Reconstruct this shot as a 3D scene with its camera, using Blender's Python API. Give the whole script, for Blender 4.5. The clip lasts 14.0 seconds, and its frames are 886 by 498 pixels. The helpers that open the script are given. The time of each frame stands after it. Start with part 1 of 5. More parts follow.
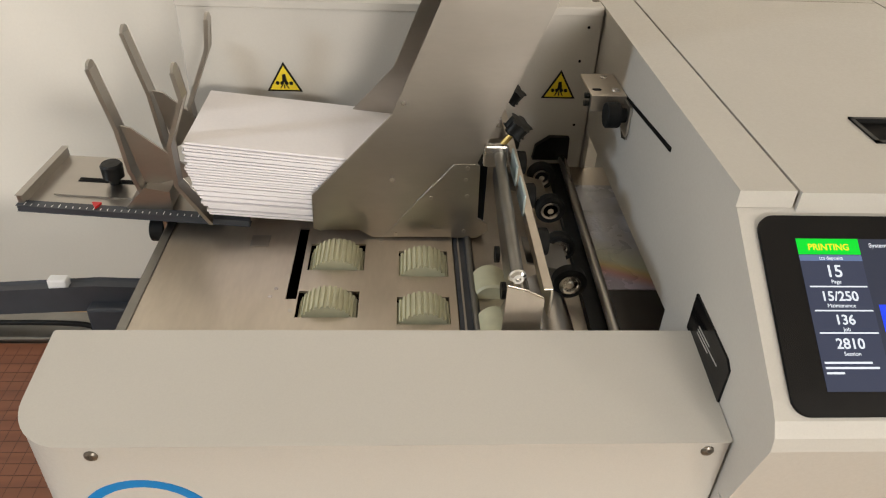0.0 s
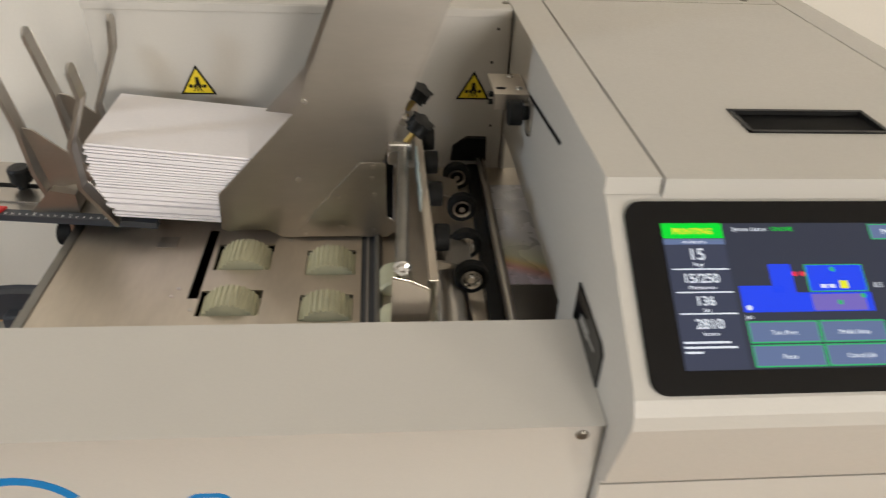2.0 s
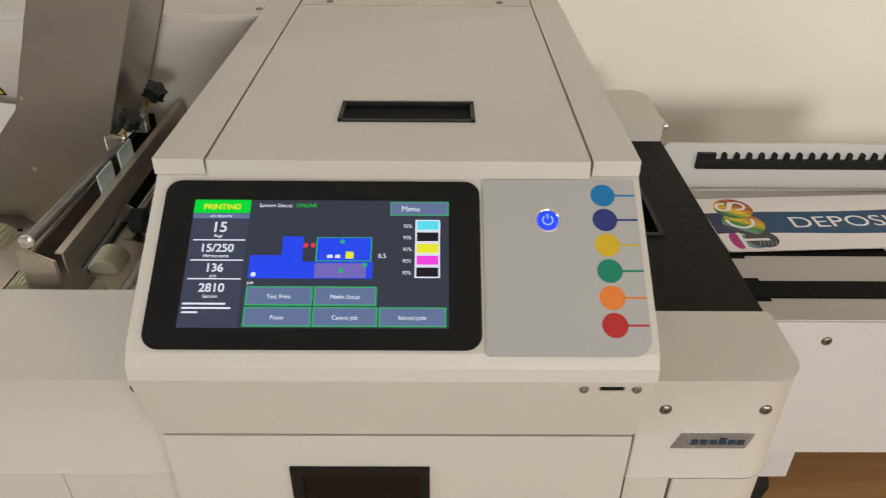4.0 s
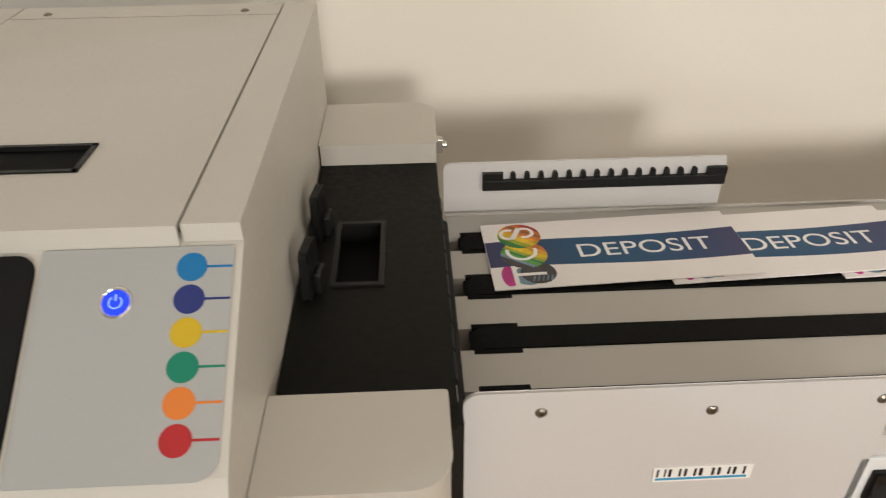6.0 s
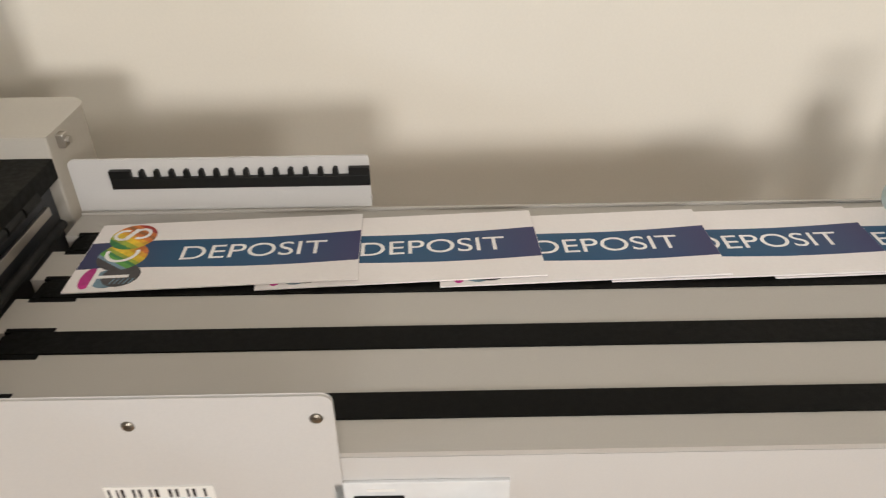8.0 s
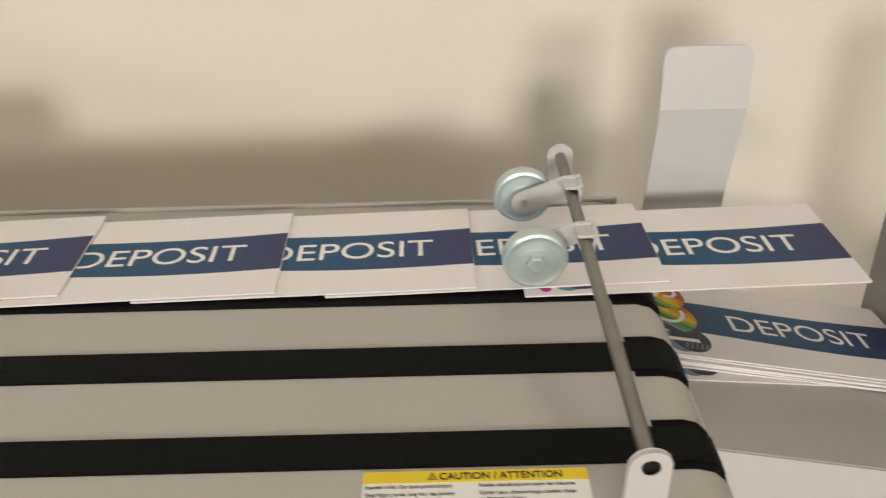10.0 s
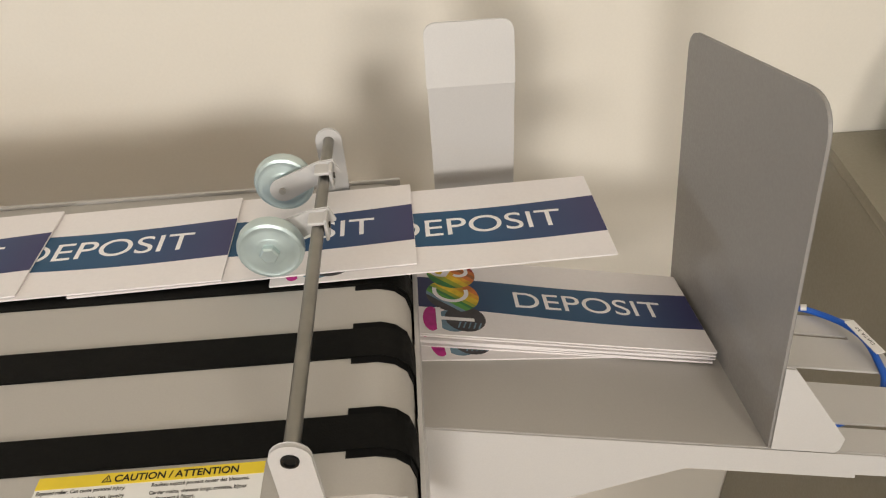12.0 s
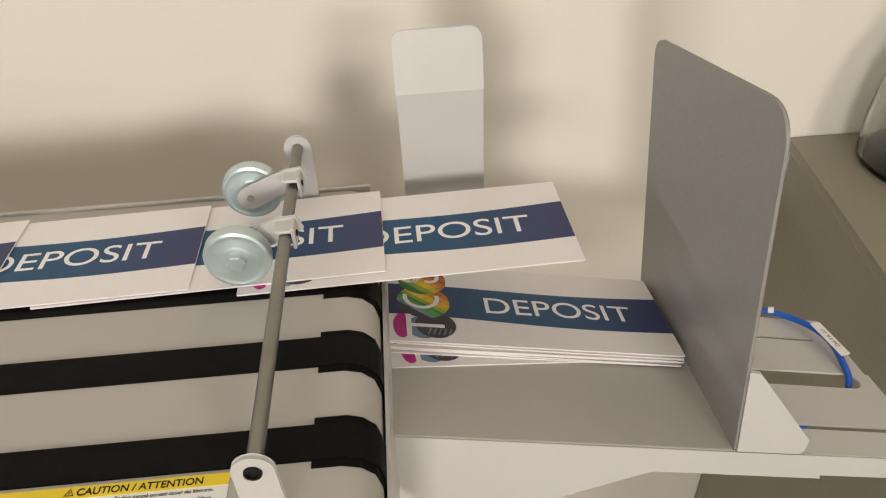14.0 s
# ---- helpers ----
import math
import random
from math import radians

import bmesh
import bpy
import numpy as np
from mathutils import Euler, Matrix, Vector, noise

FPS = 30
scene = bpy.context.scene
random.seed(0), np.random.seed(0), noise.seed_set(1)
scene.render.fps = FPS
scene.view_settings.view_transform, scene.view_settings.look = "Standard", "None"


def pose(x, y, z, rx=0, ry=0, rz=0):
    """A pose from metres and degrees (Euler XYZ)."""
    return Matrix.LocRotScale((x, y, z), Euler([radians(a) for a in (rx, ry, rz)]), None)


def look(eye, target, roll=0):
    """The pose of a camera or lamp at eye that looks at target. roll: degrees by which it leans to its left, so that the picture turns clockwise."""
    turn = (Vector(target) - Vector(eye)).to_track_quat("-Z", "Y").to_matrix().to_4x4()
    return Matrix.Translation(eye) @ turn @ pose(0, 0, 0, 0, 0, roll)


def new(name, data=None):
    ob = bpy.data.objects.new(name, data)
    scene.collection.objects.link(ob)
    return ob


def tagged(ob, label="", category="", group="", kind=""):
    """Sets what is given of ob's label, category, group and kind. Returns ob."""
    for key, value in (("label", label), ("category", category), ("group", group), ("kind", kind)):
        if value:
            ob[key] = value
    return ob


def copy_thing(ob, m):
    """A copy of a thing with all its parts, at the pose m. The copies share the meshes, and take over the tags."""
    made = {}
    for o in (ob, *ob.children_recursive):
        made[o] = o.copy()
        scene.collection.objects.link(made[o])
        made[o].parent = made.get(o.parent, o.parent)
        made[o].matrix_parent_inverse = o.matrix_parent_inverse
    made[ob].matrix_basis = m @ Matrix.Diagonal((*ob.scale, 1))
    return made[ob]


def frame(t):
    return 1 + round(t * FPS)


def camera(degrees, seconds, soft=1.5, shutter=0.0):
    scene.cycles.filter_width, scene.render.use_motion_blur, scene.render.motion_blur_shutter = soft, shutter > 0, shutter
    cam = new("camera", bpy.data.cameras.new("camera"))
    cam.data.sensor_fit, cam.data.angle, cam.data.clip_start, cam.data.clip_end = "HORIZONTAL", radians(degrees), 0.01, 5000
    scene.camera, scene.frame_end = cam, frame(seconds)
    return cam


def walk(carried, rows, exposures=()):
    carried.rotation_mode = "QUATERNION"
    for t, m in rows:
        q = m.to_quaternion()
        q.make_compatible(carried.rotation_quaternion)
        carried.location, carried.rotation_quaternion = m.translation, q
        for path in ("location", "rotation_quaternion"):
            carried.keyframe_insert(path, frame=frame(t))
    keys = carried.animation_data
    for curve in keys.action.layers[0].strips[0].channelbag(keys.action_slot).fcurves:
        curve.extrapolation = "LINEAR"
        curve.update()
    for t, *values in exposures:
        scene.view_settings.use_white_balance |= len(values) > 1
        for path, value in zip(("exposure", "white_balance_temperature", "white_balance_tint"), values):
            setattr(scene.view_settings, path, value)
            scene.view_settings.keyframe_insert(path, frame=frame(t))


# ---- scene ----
cam = camera(62.86, 14.0, soft=1.15, shutter=0.3)


def view(x, y, z, yaw, pitch, roll):
    """Camera pose: heading, tilt and lean about its own axis, in degrees."""
    return pose(x, y, z, 0, 0, yaw) @ pose(0, 0, 0, 90 + pitch, 0, 0) @ pose(0, 0, 0, 0, 0, roll)


# seconds, place, heading, tilt, lean
PATH = [
    (0, -0.6660, -0.3469, 0.3852, -3.92, -35.12, 2.67),
    (0.5, -0.6675, -0.3466, 0.3841, -4.26, -34.86, 2.78),
    (1, -0.6746, -0.3418, 0.3825, -5.01, -34.52, 2.89),
    (1.5, -0.6796, -0.3417, 0.3806, -5.64, -33.99, 2.73),
    (2, -0.6081, -0.3615, 0.3779, -6.14, -33.88, 3.04),
    (2.5, -0.4898, -0.3928, 0.3838, -5.86, -33.74, 3.64),
    (2.7, -0.4598, -0.3999, 0.3880, -5.56, -33.78, 3.62),
    (4.8, -0.2091, -0.4309, 0.3937, 1.33, -32.70, -0.66),
    (5, -0.1883, -0.4141, 0.3907, 0.23, -32.67, -0.50),
    (5.5, -0.1291, -0.3560, 0.3856, -2.22, -33.11, 0.29),
    (6, -0.0760, -0.3274, 0.3823, -2.48, -34.00, -0.53),
    (6.5, 0.0129, -0.3281, 0.3757, -2.31, -34.70, -0.91),
    (7, 0.1192, -0.3384, 0.3863, -1.60, -35.01, -0.20),
    (7.2, 0.1631, -0.3443, 0.3846, -0.74, -34.78, -0.20),
    (9.4, 0.5152, -0.2237, 0.3016, -0.45, -32.20, -1.47),
    (9.5, 0.5370, -0.2243, 0.3035, -0.93, -32.38, -1.05),
    (9.8, 0.6188, -0.2260, 0.3130, 0.19, -33.53, -1.34),
    (10, 0.6573, -0.2250, 0.3150, -0.10, -34.55, -1.30),
    (10.5, 0.7430, -0.2265, 0.3147, 0.41, -35.93, -3.13),
    (11, 0.7920, -0.2260, 0.3125, -0.35, -36.66, -3.50),
    (11.5, 0.8144, -0.2227, 0.3117, -1.28, -36.77, -3.36),
    (12, 0.8250, -0.2211, 0.3131, -1.37, -36.61, -3.46),
    (12.5, 0.8290, -0.2203, 0.3137, -2.05, -36.53, -3.14),
    (13, 0.8318, -0.2208, 0.3157, -2.22, -36.57, -3.22),
    (13.5, 0.8325, -0.2208, 0.3163, -2.79, -36.59, -3.01),
    (14, 0.8342, -0.2203, 0.3162, -3.21, -36.55, -2.77),
]
walk(cam, [(row[0], view(*row[1:])) for row in PATH], [(0.0, -0.48, 6420, 10), (1.5, -0.52, 6400, 10), (2.5, -0.66, 6250, 10), (5.0, -0.70, 6280, 10), (6.0, -0.64, 6330, 10), (7.0, -0.58, 6080, 10), (9.5, -0.68, 6400, 10), (14.0, -0.62, 6400, 10)])

# ---- light ----
world = bpy.data.worlds.new("world")
scene.world = world
world.use_nodes = True
wn = world.node_tree
sky = wn.nodes.new("ShaderNodeTexSky")
sky.sky_type = "NISHITA"
sky.sun_disc = False
sky.sun_elevation = radians(35)
sky.sun_rotation = radians(200)
wn.nodes["Background"].inputs["Strength"].default_value = 0.08
wn.links.new(sky.outputs["Color"], wn.nodes["Background"].inputs["Color"])


def area_lamp(name, eye, target, sx, sy, watts, colour):
    d = bpy.data.lights.new(name, "AREA")
    d.shape, d.size, d.size_y, d.energy, d.color = "RECTANGLE", sx, sy, watts, colour
    ob = new(name, d)
    ob.matrix_world = look(eye, target)
    return ob


# a window far along the wall to the left, two in the front wall, and the ceiling fittings
area_lamp("window_light_left", (-3.0, -1.05, 1.05), (-0.1, 0.35, 0.05), 0.24, 0.26, 34, (0.78, 0.885, 1.0))
area_lamp("window_light_front", (0.25, -2.9, 0.60), (0.0, 0.4, 0.0), 0.7, 0.5, 66, (1.0, 0.94, 0.865))
area_lamp("window_light_right", (1.75, -2.3, 0.75), (0.8, 0.5, 0.05), 0.50, 0.40, 30, (1.0, 0.925, 0.82))
area_lamp("ceiling_light", (0.2, -0.9, 1.70), (0.1, 0.2, 0.0), 1.8, 0.5, 2, (1.0, 0.92, 0.84))


# ---- materials ----
def material(name, base, rough=0.5, metal=0.0, vary=0.06, scale=40.0, bump=0.0, bump_scale=300.0, stretch=(1, 1, 1), coat=0.0, spec=0.5,
             rough_vary=0.08, stain=0.04, stain_scale=4.0):
    m = bpy.data.materials.new(name)
    m.use_nodes = True
    nt = m.node_tree
    b = nt.nodes["Principled BSDF"]
    tc = nt.nodes.new("ShaderNodeTexCoord")
    mp = nt.nodes.new("ShaderNodeMapping")
    mp.inputs["Scale"].default_value = stretch
    nt.links.new(tc.outputs["Object"], mp.inputs["Vector"])

    def noise_node(s, detail):
        n = nt.nodes.new("ShaderNodeTexNoise")
        n.inputs["Scale"].default_value, n.inputs["Detail"].default_value = s, detail
        nt.links.new(mp.outputs["Vector"], n.inputs["Vector"])
        return n

    def ranged(n, lo, hi):
        r = nt.nodes.new("ShaderNodeMapRange")
        r.inputs["From Min"].default_value, r.inputs["From Max"].default_value = 0.3, 0.7
        r.inputs["To Min"].default_value, r.inputs["To Max"].default_value = lo, hi
        nt.links.new(n.outputs["Fac"], r.inputs["Value"])
        return r

    fine, coarse = noise_node(scale, 4), noise_node(stain_scale, 3)
    mul = nt.nodes.new("ShaderNodeMath")
    mul.operation = "MULTIPLY"
    nt.links.new(ranged(fine, 1 - vary, 1 + vary).outputs["Result"], mul.inputs[0])
    nt.links.new(ranged(coarse, 1 - stain, 1 + stain).outputs["Result"], mul.inputs[1])
    vm = nt.nodes.new("ShaderNodeVectorMath")
    vm.operation = "SCALE"
    vm.inputs[0].default_value = base
    nt.links.new(mul.outputs["Value"], vm.inputs["Scale"])
    nt.links.new(vm.outputs["Vector"], b.inputs["Base Color"])
    rr = ranged(noise_node(scale * 0.4, 3), max(0.02, rough - rough_vary), min(1, rough + rough_vary))
    nt.links.new(rr.outputs["Result"], b.inputs["Roughness"])
    b.inputs["Metallic"].default_value = metal
    b.inputs["Specular IOR Level"].default_value = spec
    b.inputs["Coat Weight"].default_value = coat
    if bump:
        bn = nt.nodes.new("ShaderNodeBump")
        bn.inputs["Strength"].default_value, bn.inputs["Distance"].default_value = bump, 0.0006
        nt.links.new(noise_node(bump_scale, 3).outputs["Fac"], bn.inputs["Height"])
        nt.links.new(bn.outputs["Normal"], b.inputs["Normal"])
    return m


def wood_material(name, a, c, rough, plank=0.0):
    m = bpy.data.materials.new(name)
    m.use_nodes = True
    nt = m.node_tree
    b = nt.nodes["Principled BSDF"]
    tc = nt.nodes.new("ShaderNodeTexCoord")
    mp = nt.nodes.new("ShaderNodeMapping")
    mp.inputs["Scale"].default_value = (2.2, 26, 26)
    nt.links.new(tc.outputs["Object"], mp.inputs["Vector"])
    n = nt.nodes.new("ShaderNodeTexNoise")
    n.inputs["Scale"].default_value, n.inputs["Detail"].default_value, n.inputs["Distortion"].default_value = 2.2, 8, 0.6
    nt.links.new(mp.outputs["Vector"], n.inputs["Vector"])
    r = nt.nodes.new("ShaderNodeValToRGB")
    r.color_ramp.elements[0].position, r.color_ramp.elements[1].position = 0.3, 0.72
    r.color_ramp.elements[0].color, r.color_ramp.elements[1].color = (*a, 1), (*c, 1)
    nt.links.new(n.outputs["Fac"], r.inputs["Fac"])
    nt.links.new(r.outputs["Color"], b.inputs["Base Color"])
    b.inputs["Roughness"].default_value = rough
    bn = nt.nodes.new("ShaderNodeBump")
    bn.inputs["Strength"].default_value, bn.inputs["Distance"].default_value = 0.25, 0.0008
    nt.links.new(n.outputs["Fac"], bn.inputs["Height"])
    nt.links.new(bn.outputs["Normal"], b.inputs["Normal"])
    return m


def glowing(name, colour, strength):
    m = bpy.data.materials.new(name)
    m.use_nodes = True
    b = m.node_tree.nodes["Principled BSDF"]
    b.inputs["Base Color"].default_value = (0.004, 0.004, 0.005, 1)
    b.inputs["Roughness"].default_value = 0.15
    b.inputs["Specular IOR Level"].default_value = 0.2
    b.inputs["Emission Color"].default_value = (*colour, 1)
    b.inputs["Emission Strength"].default_value = strength
    return m


CREAM = material("cream_paint", (0.53, 0.50, 0.449), 0.42, vary=0.02, scale=900, bump=0.12, bump_scale=1400, stain=0.03, stain_scale=6)
GREY = material("grey_paint", (0.46, 0.437, 0.408), 0.42, vary=0.025, scale=900, bump=0.12, bump_scale=1400, stain=0.03)
GREY_LIGHT = material("light_grey_paint", (0.57, 0.555, 0.545), 0.4, vary=0.02, scale=800, bump=0.1, bump_scale=1400, stain=0.03)
STEEL = material("brushed_steel", (0.45, 0.42, 0.38), 0.31, metal=1.0, vary=0.015, scale=90, stretch=(1, 1, 4), rough_vary=0.015, bump=0.006, bump_scale=250, stain=0.08, stain_scale=5)
# the strong stain term paints dark reflections into the sheet's colour
STEEL_FLOOR = material("worn_steel_with_reflections", (0.55, 0.49, 0.41), 0.33, metal=0.9, vary=0.03, scale=80, stretch=(4, 1, 1), rough_vary=0.03, stain=0.12, stain_scale=7)
STEEL_BAR = material("steel_bar", (0.52, 0.49, 0.45), 0.3, metal=1.0, vary=0.05, scale=120, stretch=(1, 0.1, 1), stain=0.06, stain_scale=20)
CHROME = material("chrome", (0.75, 0.74, 0.72), 0.14, metal=1.0, vary=0.02, scale=90, rough_vary=0.04)
ZINC = material("zinc_plated_wheel", (0.56, 0.66, 0.66), 0.34, metal=0.55, vary=0.05, scale=80, rough_vary=0.06, stain=0.08, stain_scale=30)
BLACK = material("black_plastic", (0.008, 0.008, 0.0075), 0.42, spec=0.22, vary=0.15, scale=300, bump=0.1, bump_scale=900)
BLACK_MATT = material("black_matt_sheet", (0.006, 0.006, 0.0045), 0.55, spec=0.13, vary=0.05, scale=400, bump=0.01, bump_scale=1200)
RUBBER = material("black_rubber", (0.010, 0.010, 0.0095), 0.65, spec=0.25, vary=0.2, scale=200, bump=0.25, bump_scale=700)
SCREW = material("dark_nickel", (0.20, 0.18, 0.15), 0.35, metal=0.9, vary=0.1, scale=300)
STEEL_DARK = material("dull_steel", (0.26, 0.25, 0.23), 0.4, metal=1.0, vary=0.06, scale=80, stain=0.1, stain_scale=15)
BELT = material("black_woven_belt", (0.005, 0.005, 0.0045), 0.6, spec=0.1, vary=0.2, scale=500, bump=0.3, bump_scale=900)
# near-black for grip cups, and for the shade inside slots, holes and openings
DARK = material("recess_shade_black", (0.004, 0.004, 0.004), 0.7, spec=0.1)
NYLON = material("pale_nylon", (0.52, 0.50, 0.34), 0.45, vary=0.05, scale=60, stain=0.1, stain_scale=30)
PAPER = material("white_paper", (0.84, 0.80, 0.80), 0.75, vary=0.015, scale=400, bump=0.1, bump_scale=1500, stain=0.015)
PAPER_EDGE = material("paper_edge", (0.80, 0.74, 0.76), 0.8, vary=0.06, scale=300)
PRINT_WHITE = material("printed_white", (0.86, 0.84, 0.84), 0.65)
WALL = material("wall_paint", (0.80, 0.755, 0.675), 0.75, vary=0.012, scale=300, bump=0.08, bump_scale=500, stain=0.015, stain_scale=2)
GLASSY = material("black_glass", (0.004, 0.004, 0.0045), 0.10, vary=0.05, spec=0.25)
OAK = wood_material("light_oak", (0.36, 0.19, 0.07), (0.52, 0.31, 0.13), 0.4)
REDWOOD = wood_material("red_brown_board", (0.16, 0.055, 0.026), (0.23, 0.085, 0.04), 0.45)
YELLOW = material("warning_yellow", (0.80, 0.60, 0.02), 0.45)
LABEL_WHITE = material("label_white", (0.82, 0.81, 0.79), 0.45, vary=0.01)
RED = material("red_paint", (0.6, 0.02, 0.02), 0.4)
CHARCOAL = material("charcoal_metal", (0.06, 0.065, 0.075), 0.45, metal=0.3, vary=0.1)
BLUE_CABLE = material("blue_cable", (0.01, 0.10, 0.50), 0.4)
PANEL_GREY = material("panel_film_grey", (0.37, 0.372, 0.36), 0.4, vary=0.015, scale=600)


# ---- building helpers ----
def finish(name, bm, mat, parent=None, label="", smooth=0.0, bevel=0.0, segments=2):
    if bevel:
        bmesh.ops.remove_doubles(bm, verts=bm.verts, dist=1e-6)
        edges = [e for e in bm.edges if len(e.link_faces) == 2 and e.calc_face_angle(0) > radians(35)]
        bmesh.ops.bevel(bm, geom=edges, offset=bevel, segments=segments, profile=0.5, affect="EDGES", clamp_overlap=True)
    bmesh.ops.recalc_face_normals(bm, faces=bm.faces)
    me = bpy.data.meshes.new(name)
    bm.to_mesh(me)
    bm.free()
    mats = mat if isinstance(mat, (list, tuple)) else [mat]
    for one in mats:
        me.materials.append(one)
    if smooth:
        for p in me.polygons:
            p.use_smooth = True
        me.set_sharp_from_angle(angle=radians(smooth))
    ob = new(name, me)
    if parent is not None:
        ob.parent = parent
        ob.matrix_parent_inverse = parent.matrix_world.inverted()
    if label:
        tagged(ob, label)
    return ob


part = finish


def empty(name, at=(0, 0, 0)):
    ob = new(name)
    ob.location = at
    ob.empty_display_size = 0.02
    ob.matrix_world = Matrix.Translation(at)
    return ob


def add_box(bm, lo, hi, m=None):
    c = [(a + b) / 2 for a, b in zip(lo, hi)]
    s = [b - a for a, b in zip(lo, hi)]
    t = Matrix.Translation(c) @ Matrix.Diagonal((*s, 1))
    return bmesh.ops.create_cube(bm, size=1, matrix=(m @ t) if m else t)


def box(lo, hi, m=None):
    bm = bmesh.new()
    add_box(bm, lo, hi, m)
    return bm


def add_cyl(bm, a, b, r, n=24, r2=None):
    a, b = Vector(a), Vector(b)
    d = b - a
    m = Matrix.Translation((a + b) / 2) @ d.to_track_quat("Z", "Y").to_matrix().to_4x4()
    bmesh.ops.create_cone(bm, cap_ends=True, segments=n, radius1=r, radius2=r if r2 is None else r2, depth=d.length, matrix=m)


def cyl(a, b, r, n=24, r2=None):
    bm = bmesh.new()
    add_cyl(bm, a, b, r, n, r2)
    return bm


def add_prism(bm, pts, axis, lo, hi):
    """A flat outline pushed along an axis: outline in the other two axes, in order."""
    def at(p, v):
        q = list(p)
        q.insert("xyz".index(axis), v)
        return bm.verts.new(q)
    f0, f1 = [at(p, lo) for p in pts], [at(p, hi) for p in pts]
    bm.faces.new(f0)
    bm.faces.new(f1[::-1])
    for i in range(len(pts)):
        j = (i + 1) % len(pts)
        bm.faces.new((f0[i], f0[j], f1[j], f1[i]))


def prism(pts, axis, lo, hi):
    bm = bmesh.new()
    add_prism(bm, pts, axis, lo, hi)
    return bm


def rounded(x0, y0, x1, y1, radii, n=6):
    """Outline of a rectangle with its four corners rounded: radii for (x0,y0), (x1,y0), (x1,y1), (x0,y1)."""
    out = []
    for (cx, cy, sx, sy, a0), r in zip(((x0, y0, 1, 1, 180), (x1, y0, -1, 1, 270), (x1, y1, -1, -1, 0), (x0, y1, 1, -1, 90)), radii):
        if r <= 0:
            out.append((cx, cy))
            continue
        for k in range(n + 1):
            a = radians(a0 + 90 * k / n)
            out.append((cx + sx * r + r * math.cos(a), cy + sy * r + r * math.sin(a)))
    return out


def lathe(profile, a, b, n=32):
    """Turned shape round the line a-b: (distance along, radius)."""
    a, b = Vector(a), Vector(b)
    q = (b - a).to_track_quat("Z", "Y").to_matrix().to_4x4()
    m = Matrix.Translation(a) @ q
    bm = bmesh.new()
    rings = [[bm.verts.new(m @ Vector((r * math.cos(2 * math.pi * k / n), r * math.sin(2 * math.pi * k / n), h))) for k in range(n)] for h, r in profile]
    for p, q2 in zip(rings, rings[1:]):
        for k in range(n):
            bm.faces.new((p[k], p[(k + 1) % n], q2[(k + 1) % n], q2[k]))
    bm.faces.new(rings[0][::-1])
    bm.faces.new(rings[-1])
    return bm


def tube(points, r, n=10, smooth_steps=6):
    """A bent round bar through the points."""
    pts = [Vector(p) for p in points]
    if len(pts) > 2 and smooth_steps:
        fine = []
        ext = [pts[0] * 2 - pts[1]] + pts + [pts[-1] * 2 - pts[-2]]
        for i in range(1, len(ext) - 2):
            p0, p1, p2, p3 = ext[i - 1:i + 3]
            for k in range(smooth_steps):
                t = k / smooth_steps
                fine.append(0.5 * ((2 * p1) + (p2 - p0) * t + (2 * p0 - 5 * p1 + 4 * p2 - p3) * t * t + (3 * p1 - p0 - 3 * p2 + p3) * t ** 3))
        fine.append(pts[-1])
        pts = fine
    bm = bmesh.new()
    rings = []
    for i, p in enumerate(pts):
        d = (pts[min(i + 1, len(pts) - 1)] - pts[max(i - 1, 0)]).normalized()
        q = d.to_track_quat("Z", "Y")
        rings.append([bm.verts.new(p + q @ Vector((r * math.cos(2 * math.pi * k / n), r * math.sin(2 * math.pi * k / n), 0))) for k in range(n)])
    for p, q2 in zip(rings, rings[1:]):
        for k in range(n):
            bm.faces.new((p[k], p[(k + 1) % n], q2[(k + 1) % n], q2[k]))
    bm.faces.new(rings[0][::-1])
    bm.faces.new(rings[-1])
    return bm


def lettering(text, size, mat, m, parent, name="lettering", depth=0.00015, align="LEFT", squeeze=1.0, shear=0.0, bold=0.0):
    """Raised letters as a mesh: they lie in the local xy plane of m, facing its z."""
    cu = bpy.data.curves.new(name, "FONT")
    cu.body, cu.size, cu.extrude, cu.align_x, cu.shear, cu.offset = text, size, depth, align, shear, bold
    tmp = bpy.data.objects.new(name, cu)
    scene.collection.objects.link(tmp)
    bpy.context.view_layer.update()
    me = bpy.data.meshes.new_from_object(tmp.evaluated_get(bpy.context.evaluated_depsgraph_get()))
    bpy.data.objects.remove(tmp)
    me.materials.clear()
    me.transform(Matrix.Diagonal((squeeze, 1, 1, 1)))
    me.transform(m)
    me.materials.append(mat)
    me.name = name
    ob = new(name, me)
    if parent is not None:
        ob.parent = parent
        ob.matrix_parent_inverse = parent.matrix_world.inverted()
    return ob


def screw(at, normal, r, parent, name="screw", mat=None):
    """A round-headed screw with a cross recess."""
    n = Vector(normal).normalized()
    a = Vector(at)
    h = r * 0.45
    bm = lathe([(0, r), (h * 0.55, r * 0.92), (h, r * 0.6), (h, r * 0.3), (h * 0.5, r * 0.22)], a - n * 0.0003, a + n, 16)
    return finish(name, bm, mat or SCREW, parent, smooth=30)


# ---- the room ----
TABLE = -0.19
WALL_Y = 0.54


